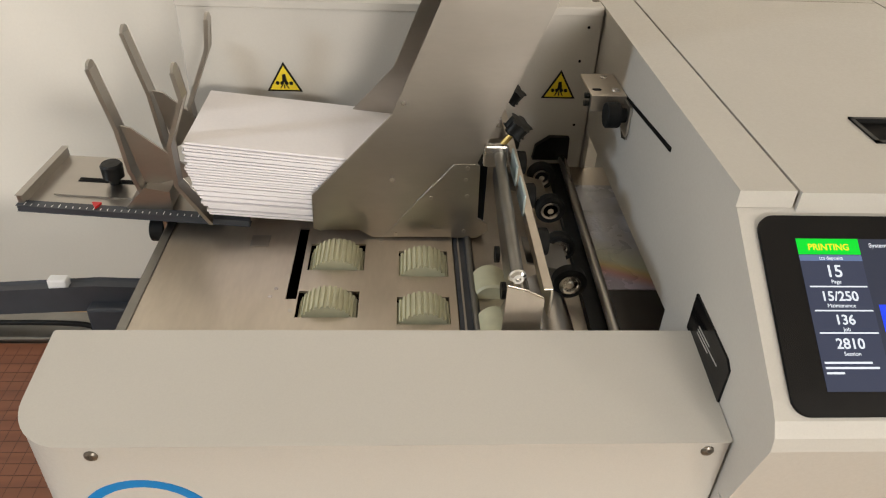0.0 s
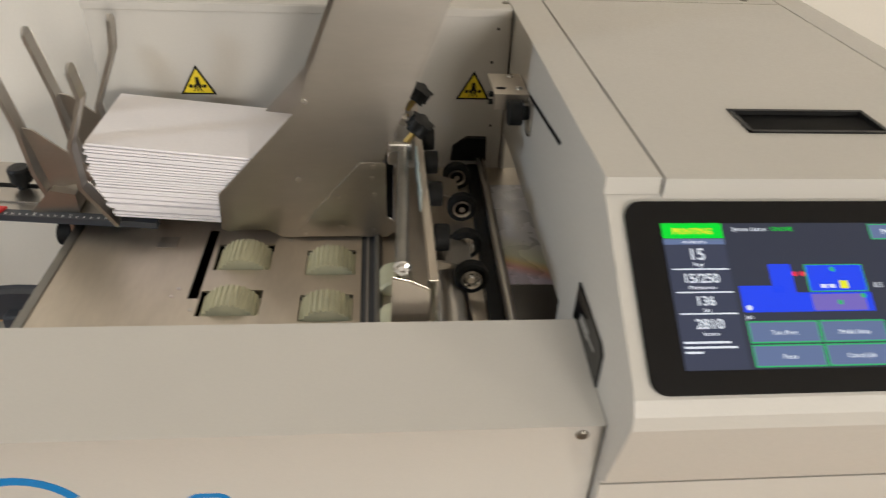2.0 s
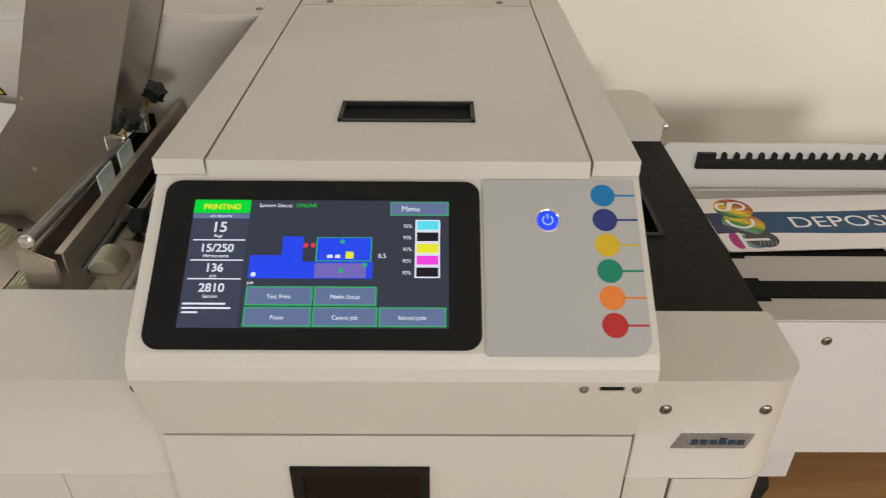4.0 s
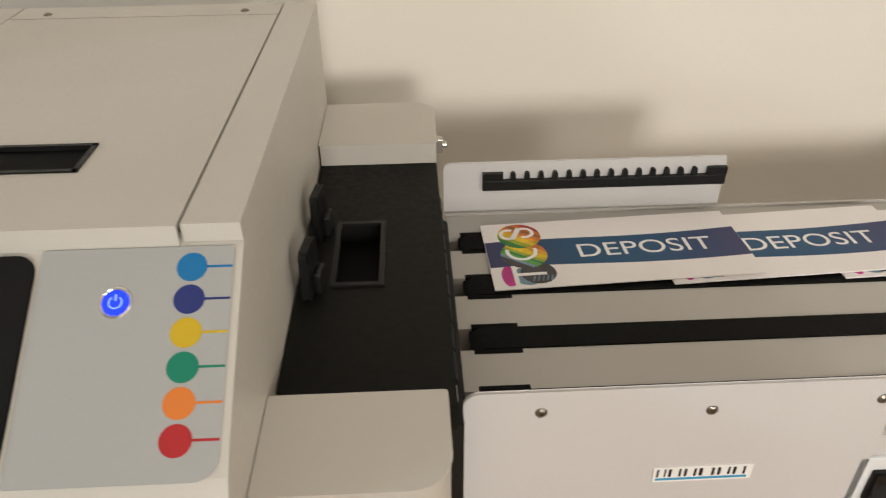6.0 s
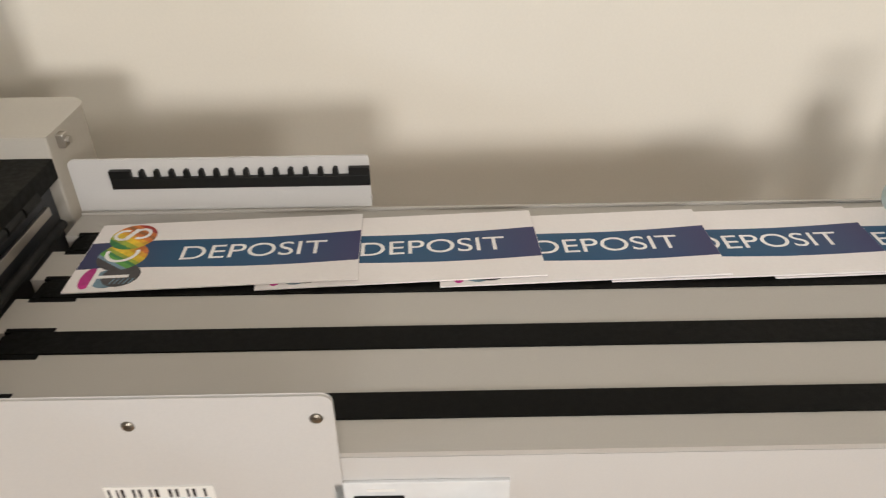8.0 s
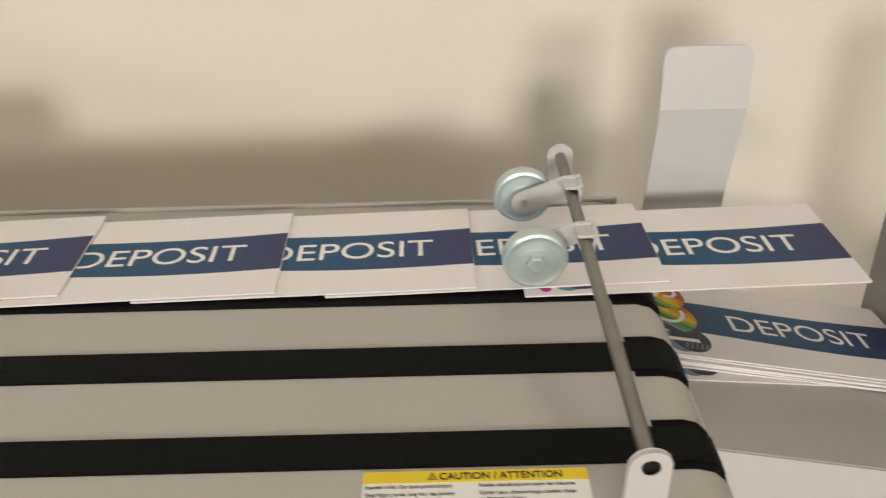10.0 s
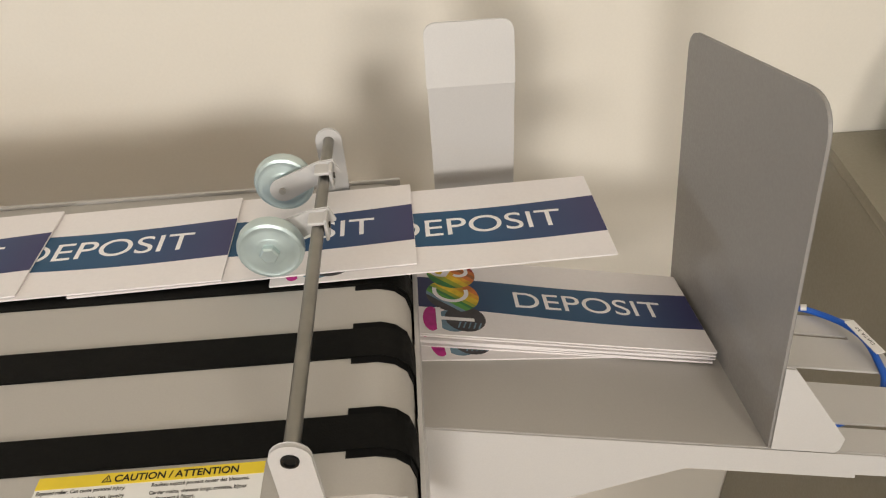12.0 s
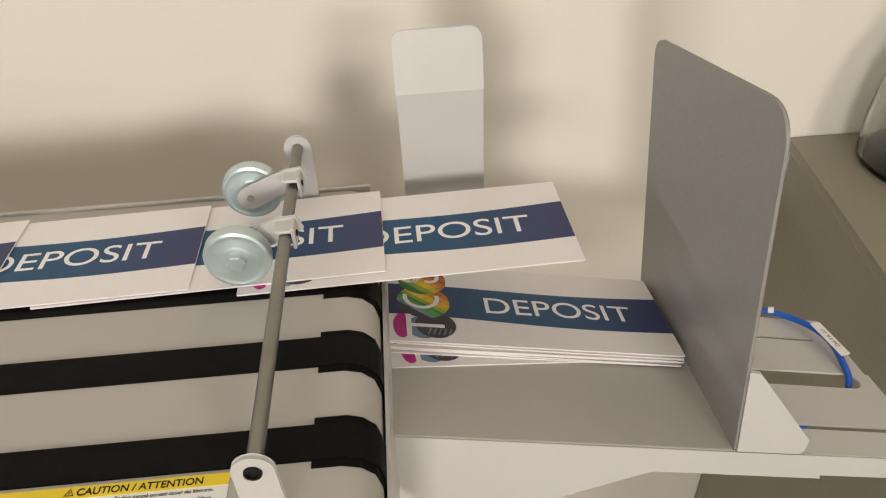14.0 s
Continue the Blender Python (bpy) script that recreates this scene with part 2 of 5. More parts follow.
def room():
    tagged(finish("wall_back", box((-3.2, WALL_Y, -1.0), (3.2, WALL_Y + 0.1, 1.75)), WALL), "cream painted wall behind the machine", "wall", kind="structure")
    tagged(finish("wall_front", box((-3.2, -3.3, -1.0), (3.2, -3.2, 1.75)), WALL), "plain painted wall", "wall", kind="structure")
    tagged(finish("wall_left", box((-3.3, -3.3, -1.0), (-3.2, WALL_Y + 0.1, 1.75)), WALL), "plain painted wall", "wall", kind="structure")
    tagged(finish("wall_right", box((3.2, -3.3, -1.0), (3.3, WALL_Y + 0.1, 1.75)), WALL), "plain painted wall", "wall", kind="structure")
    tagged(finish("ceiling", box((-3.3, -3.3, 1.75), (3.3, WALL_Y + 0.1, 1.85)), WALL), "plain white ceiling", "ceiling", kind="structure")
    tagged(finish("floor", box((-3.3, -3.3, -1.0), (3.3, WALL_Y + 0.1, -0.94)), GREY), "plain grey floor", "floor", kind="structure")


room()
table = tagged(empty("work_table", (0, 0, TABLE)), "light oak work table carrying the whole machine", "table")
part("tabletop", box((-1.9, -0.35, TABLE - 0.035), (0.80, 0.355, TABLE)), OAK, table, bevel=0.003)
for lx in (-1.8, 0.7):
    for ly in (-0.28, 0.28):
        part("leg", box((lx - 0.03, ly - 0.03, -0.94), (lx + 0.03, ly + 0.03, TABLE - 0.035)), OAK, table, bevel=0.003)


# ---- the printer housing ----
HX0, HX1, HTOP = -0.478, -0.166, 0.187
printer = tagged(empty("envelope_printer", (-0.32, 0.15, TABLE)), "cream metal envelope printer with a tilted touch screen", "printer")
side = [(0.400, TABLE + 0.015), (0.400, HTOP - 0.003), (0.002, HTOP - 0.003), (0.001, 0.174), (-0.002, 0.1785), (-0.098, 0.1172), (-0.106, 0.1105), (-0.111, 0.103), (-0.112, 0.094), (-0.096, 0.033), (-0.0915, 0.030), (-0.0915, 0.0275), (-0.086, 0.0275), (-0.086, 0.0255), (-0.0915, 0.0255), (-0.0915, TABLE + 0.015)]
body = part("housing", prism(side, "x", -0.440, HX1), CREAM, printer)
notch = side + [(0.045, TABLE + 0.015), (0.045, 0.057), (0.3235, 0.062), (0.3235, TABLE + 0.015)]
part("side_panel", prism(notch, "x", HX0, -0.4745), CREAM, printer)
part("front_infill", prism([p for p in side if p[0] < 0.0005] + [(0.001, TABLE + 0.015)], "x", -0.4745, -0.440), CREAM, printer)


def panel_at(x, v):
    """A place on the sloping control panel: along x, and v up the slope from its middle; z stands off the surface."""
    return Matrix.Translation((x, -0.0595, 0.142)) @ Matrix.Rotation(radians(32.9), 4, "X") @ Matrix.Translation((0, v, 0))


def slab_on_panel(name, outline, lo, hi, mat, parent, label="", bevel=0.0):
    bm = prism(outline, "z", lo, hi)
    bmesh.ops.transform(bm, matrix=panel_at(0, 0), verts=bm.verts)
    return part(name, bm, mat, parent, label, bevel=bevel)


def lid():
    z0, z1 = HTOP - 0.003, HTOP
    x0, x1, y0, y1 = -0.4445, -0.1985, -0.006, 0.362
    a0, a1, b0, b1 = -0.368, -0.270, 0.053, 0.090
    bm = bmesh.new()
    grid = {(i, j, k): bm.verts.new((x, y, z)) for i, x in enumerate((x0, a0, a1, x1)) for j, y in enumerate((y0, b0, b1, y1)) for k, z in enumerate((z0, z1))}
    cells = [(i, j) for i in range(3) for j in range(3) if (i, j) != (1, 1)]
    for i, j in cells:
        for k in (0, 1):
            bm.faces.new([grid[i, j, k], grid[i + 1, j, k], grid[i + 1, j + 1, k], grid[i, j + 1, k]])
        for (p, q), (di, dj) in ((((i, j), (i + 1, j)), (0, -1)), (((i + 1, j), (i + 1, j + 1)), (1, 0)), (((i + 1, j + 1), (i, j + 1)), (0, 1)), (((i, j + 1), (i, j)), (-1, 0))):
            if (i + di, j + dj) not in cells:
                bm.faces.new([grid[(*p, 0)], grid[(*q, 0)], grid[(*q, 1)], grid[(*p, 1)]])
    bmesh.ops.recalc_face_normals(bm, faces=bm.faces)
    ob = part("lid", bm, CREAM, printer, "flat cream lid with a black recessed grip")
    part("lid_lip", box((x0, y0 - 0.0030, HTOP - 0.0160), (x1, y0, z1)), CREAM, ob)
    rim = bmesh.new()
    for lo, hi in (((a0, b0), (a1, b0 + 0.003)), ((a0, b1 - 0.003), (a1, b1)), ((a0, b0), (a0 + 0.003, b1)), ((a1 - 0.003, b0), (a1, b1))):
        add_box(rim, (*lo, z1 - 0.002), (*hi, z1 + 0.0012))
    part("grip_rim", rim, BLACK, ob, "black plastic grip rim")
    cup = bmesh.new()
    add_prism(cup, [(b0 + 0.0005, z1 - 0.001), (b0 + 0.0005, z1 - 0.002), (b1 - 0.01, z1 - 0.0026), (b1 - 0.0005, z1 - 0.0026), (b1 - 0.0005, z1 - 0.0022)], "x", a0 + 0.001, a1 - 0.001)
    part("grip_recess", cup, DARK, ob)
    for sx0, sx1, nm in ((HX0 - 0.0012, -0.4465, "top_strip"), (-0.1965, HX1, "top_strip")):
        s = bmesh.new()
        add_box(s, (sx0, -0.006, z0), (sx1, 0.400, z1))
        add_box(s, (sx0, -0.0075, HTOP - 0.0108), (sx1, 0.0005, z0))
        add_box(s, (sx0, -0.0075, z0), (sx1, -0.006, z1))
        part(nm, s, CREAM, printer)
    part("back_strip", box((-0.4445, 0.3645, z0), (-0.1985, 0.400, z1)), CREAM, printer)
    for x in (-0.414, -0.231):
        screw((x, 0.376, z1), (0, 0, 1), 0.0042, printer)


lid()
bezel = slab_on_panel("screen_bezel", rounded(-0.4685, -0.0540, -0.2705, 0.0560, (0.009,) * 4), 0.0, 0.0022, GLASSY, printer, "glossy black touch screen bezel", bevel=0.0006)
slab_on_panel("panel_film", rounded(-0.268, -0.058, -0.170, 0.0595, (0.002, 0.012, 0.002, 0.002)), 0.0, 0.0006, PANEL_GREY, printer, "grey printed control film")

# the display: its lit picture, field by field
G_BACK, G_SIDE = glowing("display_back", (0.030, 0.034, 0.052), 1.75), glowing("display_side", (0.040, 0.046, 0.075), 1.75)
G_GREEN, G_BLUE, G_WHITE = glowing("display_green", (0.0, 0.52, 0.02), 2.10), glowing("display_blue", (0.012, 0.045, 0.62), 2.10), glowing("display_white", (0.75, 0.78, 0.82), 1.75)
G_BUTTON, G_CYAN, G_YELLOW, G_MAGENTA, G_BLACK = glowing("display_button", (0.11, 0.15, 0.27), 1.75), glowing("display_cyan", (0.10, 0.65, 0.75), 1.75), glowing("display_yellow", (0.75, 0.72, 0.02), 1.75), glowing("display_magenta", (0.8, 0.05, 0.62), 1.75), glowing("display_dark", (0.006, 0.006, 0.009), 1.75)
G_RED, G_EDGE, G_VIOLET = glowing("display_red", (0.7, 0.03, 0.06), 1.75), glowing("display_edge", (0.03, 0.40, 0.12), 1.75), glowing("display_violet", (0.16, 0.12, 0.42), 1.75)
DX0, DX1, DV0, DV1 = -0.4495, -0.2895, -0.042, 0.0425
display = slab_on_panel("display", [(DX0, DV0), (DX1, DV0), (DX1, DV1), (DX0, DV1)], 0.0022, 0.0024, G_BACK, bezel, "lit status display")


def field(u0, v0, u1, v1, mat, level=1, r=0.0):
    """A field of the display: u, v in hundredths of its width and height, from the lower left."""
    w, h = (DX1 - DX0) / 100, (DV1 - DV0) / 100
    x0, y0, x1, y1 = DX0 + u0 * w, DV0 + v0 * h, DX0 + u1 * w, DV0 + v1 * h
    pts = rounded(x0, y0, x1, y1, (r,) * 4, 4) if r else [(x0, y0), (x1, y0), (x1, y1), (x0, y1)]
    return slab_on_panel("display_field", pts, 0.0024, 0.0024 + 0.0001 * level, mat, display)


def words(u, v, text, size, mat=None, align="CENTER", level=3, bold=0.0):
    w, h = (DX1 - DX0) / 100, (DV1 - DV0) / 100
    m = panel_at(DX0 + u * w, DV0 + v * h) @ Matrix.Translation((0, 0, 0.0024 + 0.0001 * level))
    lettering(text, size, mat or G_WHITE, m, display, "display_text", 0.00004, align, 1.0, bold=bold)


field(0, 0, 22, 100, G_SIDE)
field(0, 89, 22, 100, G_GREEN, 2)
words(11, 92, "PRINTING", 0.0052, G_YELLOW, bold=0.0001)
field(0, 84.5, 22, 88.5, G_BUTTON, 2)
words(11, 85.3, "tcs deposits", 0.0028)
for v, a, b, s in ((73.5, "15", "Page", 0.0098), (57.5, "15/250", "Maintenance", 0.0075), (42, "136", "Job", 0.0075), (26.5, "2810", "Session", 0.0078)):
    words(11, v, a, s, bold=0.00012)
    words(11, v - 4.5, b, 0.0031)
for v in (66.5, 50.5, 36):
    field(1.5, v, 21.5, v + 0.9, G_WHITE, 2)
for k in range(3):
    field(1, 17 - 3.2 * k, (17, 19, 7)[k], 18.3 - 3.2 * k, G_WHITE, 2)
words(25.5, 94, "System Status:", 0.0036, align="LEFT")
words(40, 94, "ONLINE", 0.0036, G_GREEN, "LEFT")
field(77, 87.5, 100, 99, G_EDGE, 1)
field(77.4, 88.2, 99.6, 98.3, G_BUTTON, 2)
words(85, 91, "Menu", 0.0052)
field(24, 37, 71, 50, G_BLUE, 1)
field(24, 50, 40, 55, G_BLUE, 1)
field(36, 50, 44, 70, G_BLUE, 1)
field(49, 50.4, 70.4, 69.6, G_EDGE, 1)
field(49.5, 51, 70, 69, G_BLUE, 2)
field(49, 37.6, 68.5, 48.8, G_VIOLET, 2, 0.001)
field(60.5, 52.5, 63.5, 58, G_YELLOW, 3)
for u, v, m in ((45, 63, G_RED), (47.8, 63, G_RED), (59, 66, G_EDGE), (59, 43, G_EDGE), (68, 47.5, G_EDGE), (26, 40, G_WHITE)):
    field(u - 0.9, v - 1.7, u + 0.9, v + 1.7, m, 3, 0.0013)
for u in (54.5, 57.5):
    field(u - 1, 53, u + 1, 55.5, G_WHITE, 3)
words(74.5, 53, "0.5", 0.0042)
words(24, 32.5, "Job", 0.0032, align="LEFT")
for u0, v0, u1, v1, t in ((24, 16.5, 49, 31, "Test Print"), (49.5, 16.5, 73, 31, "Media Setup"), (24, 1, 49, 15.5, "Pause"), (49.5, 1, 73.5, 15.5, "Cancel Job"), (74, 1, 99, 15.5, "Stored Jobs")):
    field(u0, v0, u1, v1, G_EDGE, 1)
    field(u0 + 0.5, v0 + 0.9, u1 - 0.5, v1 - 0.9, G_BUTTON, 2)
    words((u0 + u1) / 2, (v0 + v1) / 2 - 2, t, 0.0036)
for k, m in enumerate((G_CYAN, G_BLACK, G_YELLOW, G_MAGENTA, G_BLACK)):
    v = 75.5 - 9.3 * k
    field(87, v - 0.5, 96.6, v + 8.6, G_WHITE, 1)
    field(87.6, v + 0.5, 96, v + 7.6, m, 2)
    words(84, v + 2, "92%", 0.0032)

# power button and the six colour marks
bt = panel_at(-0.2272, 0.030)
nrm, mid = (bt.to_3x3() @ Vector((0, 0, 1))), bt.translation
part("button_ring", lathe([(0, 0.0088), (0.0012, 0.0085), (0.0016, 0.0075), (0.0010, 0.0068)], mid, mid + nrm, 32), CHROME, printer, "chrome button ring", smooth=35)
btn = part("power_button", cyl(mid, mid + nrm * 0.0013, 0.0066, 32), glowing("lit_blue", (0.02, 0.06, 1.0), 2.0), printer, "lit blue power button")
ring = bmesh.new()
for k in range(9):
    a0, a1 = radians(125 + 32 * k), radians(125 + 32 * (k + 1) - 1)
    add_prism(ring, [(0.0036 * math.cos(a0), 0.0036 * math.sin(a0)), (0.0036 * math.cos(a1), 0.0036 * math.sin(a1)), (0.0029 * math.cos(a1), 0.0029 * math.sin(a1)), (0.0029 * math.cos(a0), 0.0029 * math.sin(a0))], "z", 0.0013, 0.0015)
add_prism(ring, [(-0.0004, 0.0008), (0.0004, 0.0008), (0.0004, 0.0042), (-0.0004, 0.0042)], "z", 0.0013, 0.0015)
bmesh.ops.transform(ring, matrix=bt, verts=ring.verts)
part("power_mark", ring, glowing("lit_pale_blue", (0.3, 0.45, 1.0), 2.2), btn)
for k, c in enumerate(((0.0, 0.15, 0.38), (0.012, 0.025, 0.16), (0.56, 0.38, 0.01), (0.0, 0.19, 0.115), (0.66, 0.185, 0.025), (0.40, 0.012, 0.016))):
    v = 0.0480 - 0.0174 * k
    ink = material("colour_mark", c, 0.4, vary=0.02)
    bm = prism([(-0.1910 + 0.0078 * math.cos(2 * math.pi * j / 32), v + 0.0078 * math.sin(2 * math.pi * j / 32)) for j in range(32)], "z", 0.0006, 0.0008)
    add_prism(bm, [(-0.184, v - 0.0006), (-0.1705, v - 0.0006), (-0.1705, v + 0.0006), (-0.184, v + 0.0006)], "z", 0.0006, 0.0008)
    bmesh.ops.transform(bm, matrix=panel_at(0, 0), verts=bm.verts)
    part("colour_mark", bm, ink, printer)

# port on the undercut front, lower door with its window
und = Matrix.Translation((0, -0.1105, 0.0880)) @ Matrix.Rotation(radians(90 - 14.5), 4, "X")
bm = box((-0.2000, -0.0017, -0.001), (-0.1840, 0.0017, 0.0006))
bmesh.ops.transform(bm, matrix=und, verts=bm.verts)
port = part("port_shell", bm, CHROME, printer, "metal port socket")
bm = box((-0.1990, -0.0009, -0.001), (-0.1850, 0.0009, 0.0009))
bmesh.ops.transform(bm, matrix=und, verts=bm.verts)
part("port_slot", bm, DARK, port)
for x in (-0.2085, -0.1770):
    screw(und @ Vector((x, -0.0008, 0)), und.to_3x3() @ Vector((0, 0, 1)), 0.003, printer)
win = bmesh.new()
for lo, hi in (((-0.397, -0.012), (-0.301, -0.0045)), ((-0.397, -0.075), (-0.389, -0.012)), ((-0.309, -0.075), (-0.301, -0.012)), ((-0.397, -0.08), (-0.301, -0.075))):
    add_box(win, (lo[0], -0.0945, lo[1]), (hi[0], -0.0905, hi[1]))
w = part("door_window_frame", win, BLACK, printer, "black window frame")
part("window_pane", box((-0.389, -0.0925, -0.075), (-0.309, -0.0915, -0.012)), GLASSY, w)

# ---- exit module between printer and conveyor ----
module = tagged(empty("exit_module", (-0.11, 0.15, TABLE)), "cream exit module with a black top plate", "machine module")
MX0, MX1 = -0.1645, -0.0545
part("front_box", prism(rounded(-0.1645, -0.0905, -0.0615, -0.0215, (0.0015, 0.022, 0.002, 0.001), 8), "z", -0.016, 0.076), CREAM, module, smooth=35, bevel=0.0015)
part("lower_front", prism(rounded(-0.131, -0.0905, -0.0615, -0.0215, (0.0015, 0.022, 0.002, 0.001), 8), "z", TABLE + 0.012, -0.018), CREAM, module, smooth=35)
part("lower_door_edge", box((-0.1635, -0.0885, TABLE + 0.015), (-0.1330, -0.05, -0.0185)), CREAM, module)
bm = bmesh.new()
for lo, hi in (((MX0, -0.0212), (-0.139, 0.2955)), ((-0.103, -0.0212), (MX1, 0.2955)), ((-0.139, -0.0212), (-0.103, 0.103)), ((-0.139, 0.188), (-0.103, 0.2955))):
    add_box(bm, (*lo, 0.042), (*hi, 0.062))
part("black_top", bm, BLACK_MATT, module, "matt black top plate")
part("core", box((MX0, -0.0212, TABLE + 0.015), (-0.066, 0.2955, 0.0415)), CHARCOAL, module)
part("back_box", prism(rounded(-0.1645, 0.296, -0.0545, 0.393, (0.001, 0.002, 0.022, 0.001), 8), "z", TABLE + 0.015, 0.083), CREAM, module, smooth=35, bevel=0.0015)
catch = part("catch_bracket", box((-0.0545, 0.312, 0.064), (-0.0475, 0.322, 0.078)), STEEL_BAR, module, "small metal catch", bevel=0.001)
part("catch_screw", cyl((-0.0475, 0.317, 0.071), (-0.0435, 0.317, 0.071), 0.0035, 12), STEEL_BAR, catch)
rec = bmesh.new()
for lo, hi in (((-0.141, 0.101), (-0.137, 0.190)), ((-0.105, 0.101), (-0.101, 0.190)), ((-0.137, 0.101), (-0.105, 0.105)), ((-0.137, 0.186), (-0.105, 0.190))):
    add_box(rec, (*lo, 0.0615), (*hi, 0.0640))
g = part("grip_rim", rec, BLACK, module)
part("grip_recess", box((-0.139, 0.103, 0.0416), (-0.103, 0.188, 0.0440)), DARK, g)
for y in (0.160, 0.083):
    m = Matrix.Translation((-0.1535, y + 0.017, 0.062)) @ Matrix.Rotation(radians(-8), 4, "Z")
    bm = prism(rounded(-0.0135, 0.0, 0.0135, 0.039, (0.001, 0.001, 0.004, 0.004), 4), "x", -0.003, 0.003)
    bmesh.ops.transform(bm, matrix=m, verts=bm.verts)
    t = part("upright_tab", bm, BLACK, module, bevel=0.001)
    bm = box((0.003, -0.006, 0.0), (0.009, 0.010, 0.018), m)
    part("tab_foot", bm, BLACK, t, bevel=0.002)
for k in range(8):
    y = 0.018 + k * 0.030
    part("hinge_knuckle", cyl((-0.0580, y, 0.0435), (-0.0580, y + 0.027, 0.0435), 0.0062, 14), BLACK, module, smooth=40)
part("exit_rail", box((-0.0560, 0.0, 0.022), (-0.0520, 0.262, 0.031)), STEEL_BAR, module, bevel=0.0005)
part("exit_shaft", cyl((-0.0500, 0.0, 0.008), (-0.0500, 0.27, 0.008), 0.0045, 16), RUBBER, module, smooth=40)
# added black block in place of the shade in the open joint
part("gap_shade_block", box((-0.0610, -0.0200, TABLE + 0.02), (-0.0505, -0.0006, 0.0440)), BLACK, module)
for x in (-0.148, -0.083):
    screw((x, -0.0905, 0.050), (0, -1, 0), 0.0042, module)
plate = part("badge", prism([(-0.1385, 0.0145), (-0.0885, 0.0145), (-0.0845, 0.028), (-0.1335, 0.028)], "y", -0.0915, -0.0903), material("badge_silver", (0.32, 0.33, 0.34), 0.3, metal=0.7), module, "silver badge with a blue and black mark")
bm = bmesh.new()
for k in range(6):
    x = -0.126 + k * 0.0062
    add_box(bm, (x, -0.0920, 0.0185), (x + 0.0048, -0.0914, 0.0228 + (0.002 if k == 3 else 0)))
part("badge_mark", bm, material("badge_ink", (0.01, 0.03, 0.06), 0.4), plate)


# ---- the conveyor ----
CX0, CX1, CY1 = -0.046, 0.809, 0.298
conveyor = tagged(empty("conveyor", (0.4, 0.15, TABLE)), "light grey conveyor with black woven belts", "conveyor")
BELTS = [(0.0275, 0.0510), (0.0965, 0.1215), (0.1655, 0.1905), (0.2350, 0.2600)]


prev = -0.0005
END = [(CX0, -0.012), (CX0, 0.0), (CX1 - 0.020, 0.0), (CX1 - 0.010, -0.003), (CX1 - 0.003, -0.010), (CX1, -0.022), (CX1, -0.075), (CX0, -0.075)]
for y0, y1 in BELTS + [(CY1, CY1)]:
    a = prev if prev < 0 else prev + 0.0005
    part("deck_strip", prism(END, "y", a, y0 - 0.0005), GREY, conveyor, smooth=40)
    prev = y1
for y0, y1 in BELTS:
    band = [(CX0 + 0.01, -0.0025), (CX0 + 0.02, 0.0012), (CX1 - 0.018, 0.0012), (CX1 - 0.008, -0.0025), (CX1 - 0.001, -0.010), (CX1 + 0.0018, -0.022), (CX1 + 0.0018, -0.06), (CX1 - 0.004, -0.06), (CX1 - 0.004, -0.03), (CX1 - 0.02, -0.006), (CX0 + 0.01, -0.006)]
    b = part("belt", prism(band, "y", y0, y1), BELT, conveyor, "black woven belt", smooth=50)
    # slots are not cut: black strips carry their inner shade as colour
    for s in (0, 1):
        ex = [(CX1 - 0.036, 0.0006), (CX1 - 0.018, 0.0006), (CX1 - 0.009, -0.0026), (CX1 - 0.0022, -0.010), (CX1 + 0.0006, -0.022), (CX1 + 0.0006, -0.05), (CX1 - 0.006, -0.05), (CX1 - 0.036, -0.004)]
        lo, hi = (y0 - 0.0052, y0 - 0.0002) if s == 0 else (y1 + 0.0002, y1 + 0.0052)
        part("belt_slot_shade", prism(ex, "y", lo, hi), DARK, b)
        part("belt_slot_shade", box((CX0 + 0.012, lo, -0.004), (CX0 + 0.050, hi, 0.0006)), DARK, b)
part("front_face", box((CX0, -0.0012, -0.088), (CX1 - 0.004, -0.0006, -0.004)), GREY_LIGHT, conveyor)
part("back_face", box((CX0, CY1, -0.088), (CX1 - 0.004, CY1 + 0.003, 0.0025)), GREY, conveyor)
part("end_plate", box((CX1 + 0.002, 0.0, -0.11), (CX1 + 0.0045, CY1, -0.024)), GREY_LIGHT, conveyor)
guard = part("guard_panel", prism(rounded(-0.0495, -0.088, 0.2345, 0.0525, (0.002, 0.002, 0.006, 0.010), 5), "y", -0.0042, -0.0014), GREY_LIGHT, conveyor, "light grey guard panel", bevel=0.0006)
for x, z in ((0.0, 0.035), (0.112, 0.031), (0.2245, 0.035)):
    screw((x, -0.0042, z), (0, -1, 0), 0.0042, guard)
sign = part("logo_plate", box((0.0825, -0.0050, -0.0385), (0.1525, -0.0040, -0.0235)), LABEL_WHITE, guard, "white maker's plate with a blue underline")
bm = bmesh.new()
for k, wd in enumerate((0.0072, 0.0098, 0.0094, 0.0118, 0.0098, 0.0096)):
    x = 0.0848 + sum((0.0072, 0.0098, 0.0094, 0.0118, 0.0098, 0.0096)[:k]) + k * 0.0012
    add_box(bm, (x, -0.0053, -0.0330), (x + wd * 0.20, -0.0049, -0.0255))
    add_box(bm, (x + wd * 0.74, -0.0053, -0.0330), (x + wd * 0.90, -0.0049, -0.0255))
part("logo_print", bm, BLACK, sign)
part("logo_underline", box((0.0845, -0.0053, -0.0365), (0.1490, -0.0049, -0.0345)), material("sky_blue_ink", (0.02, 0.30, 0.55), 0.4), sign)
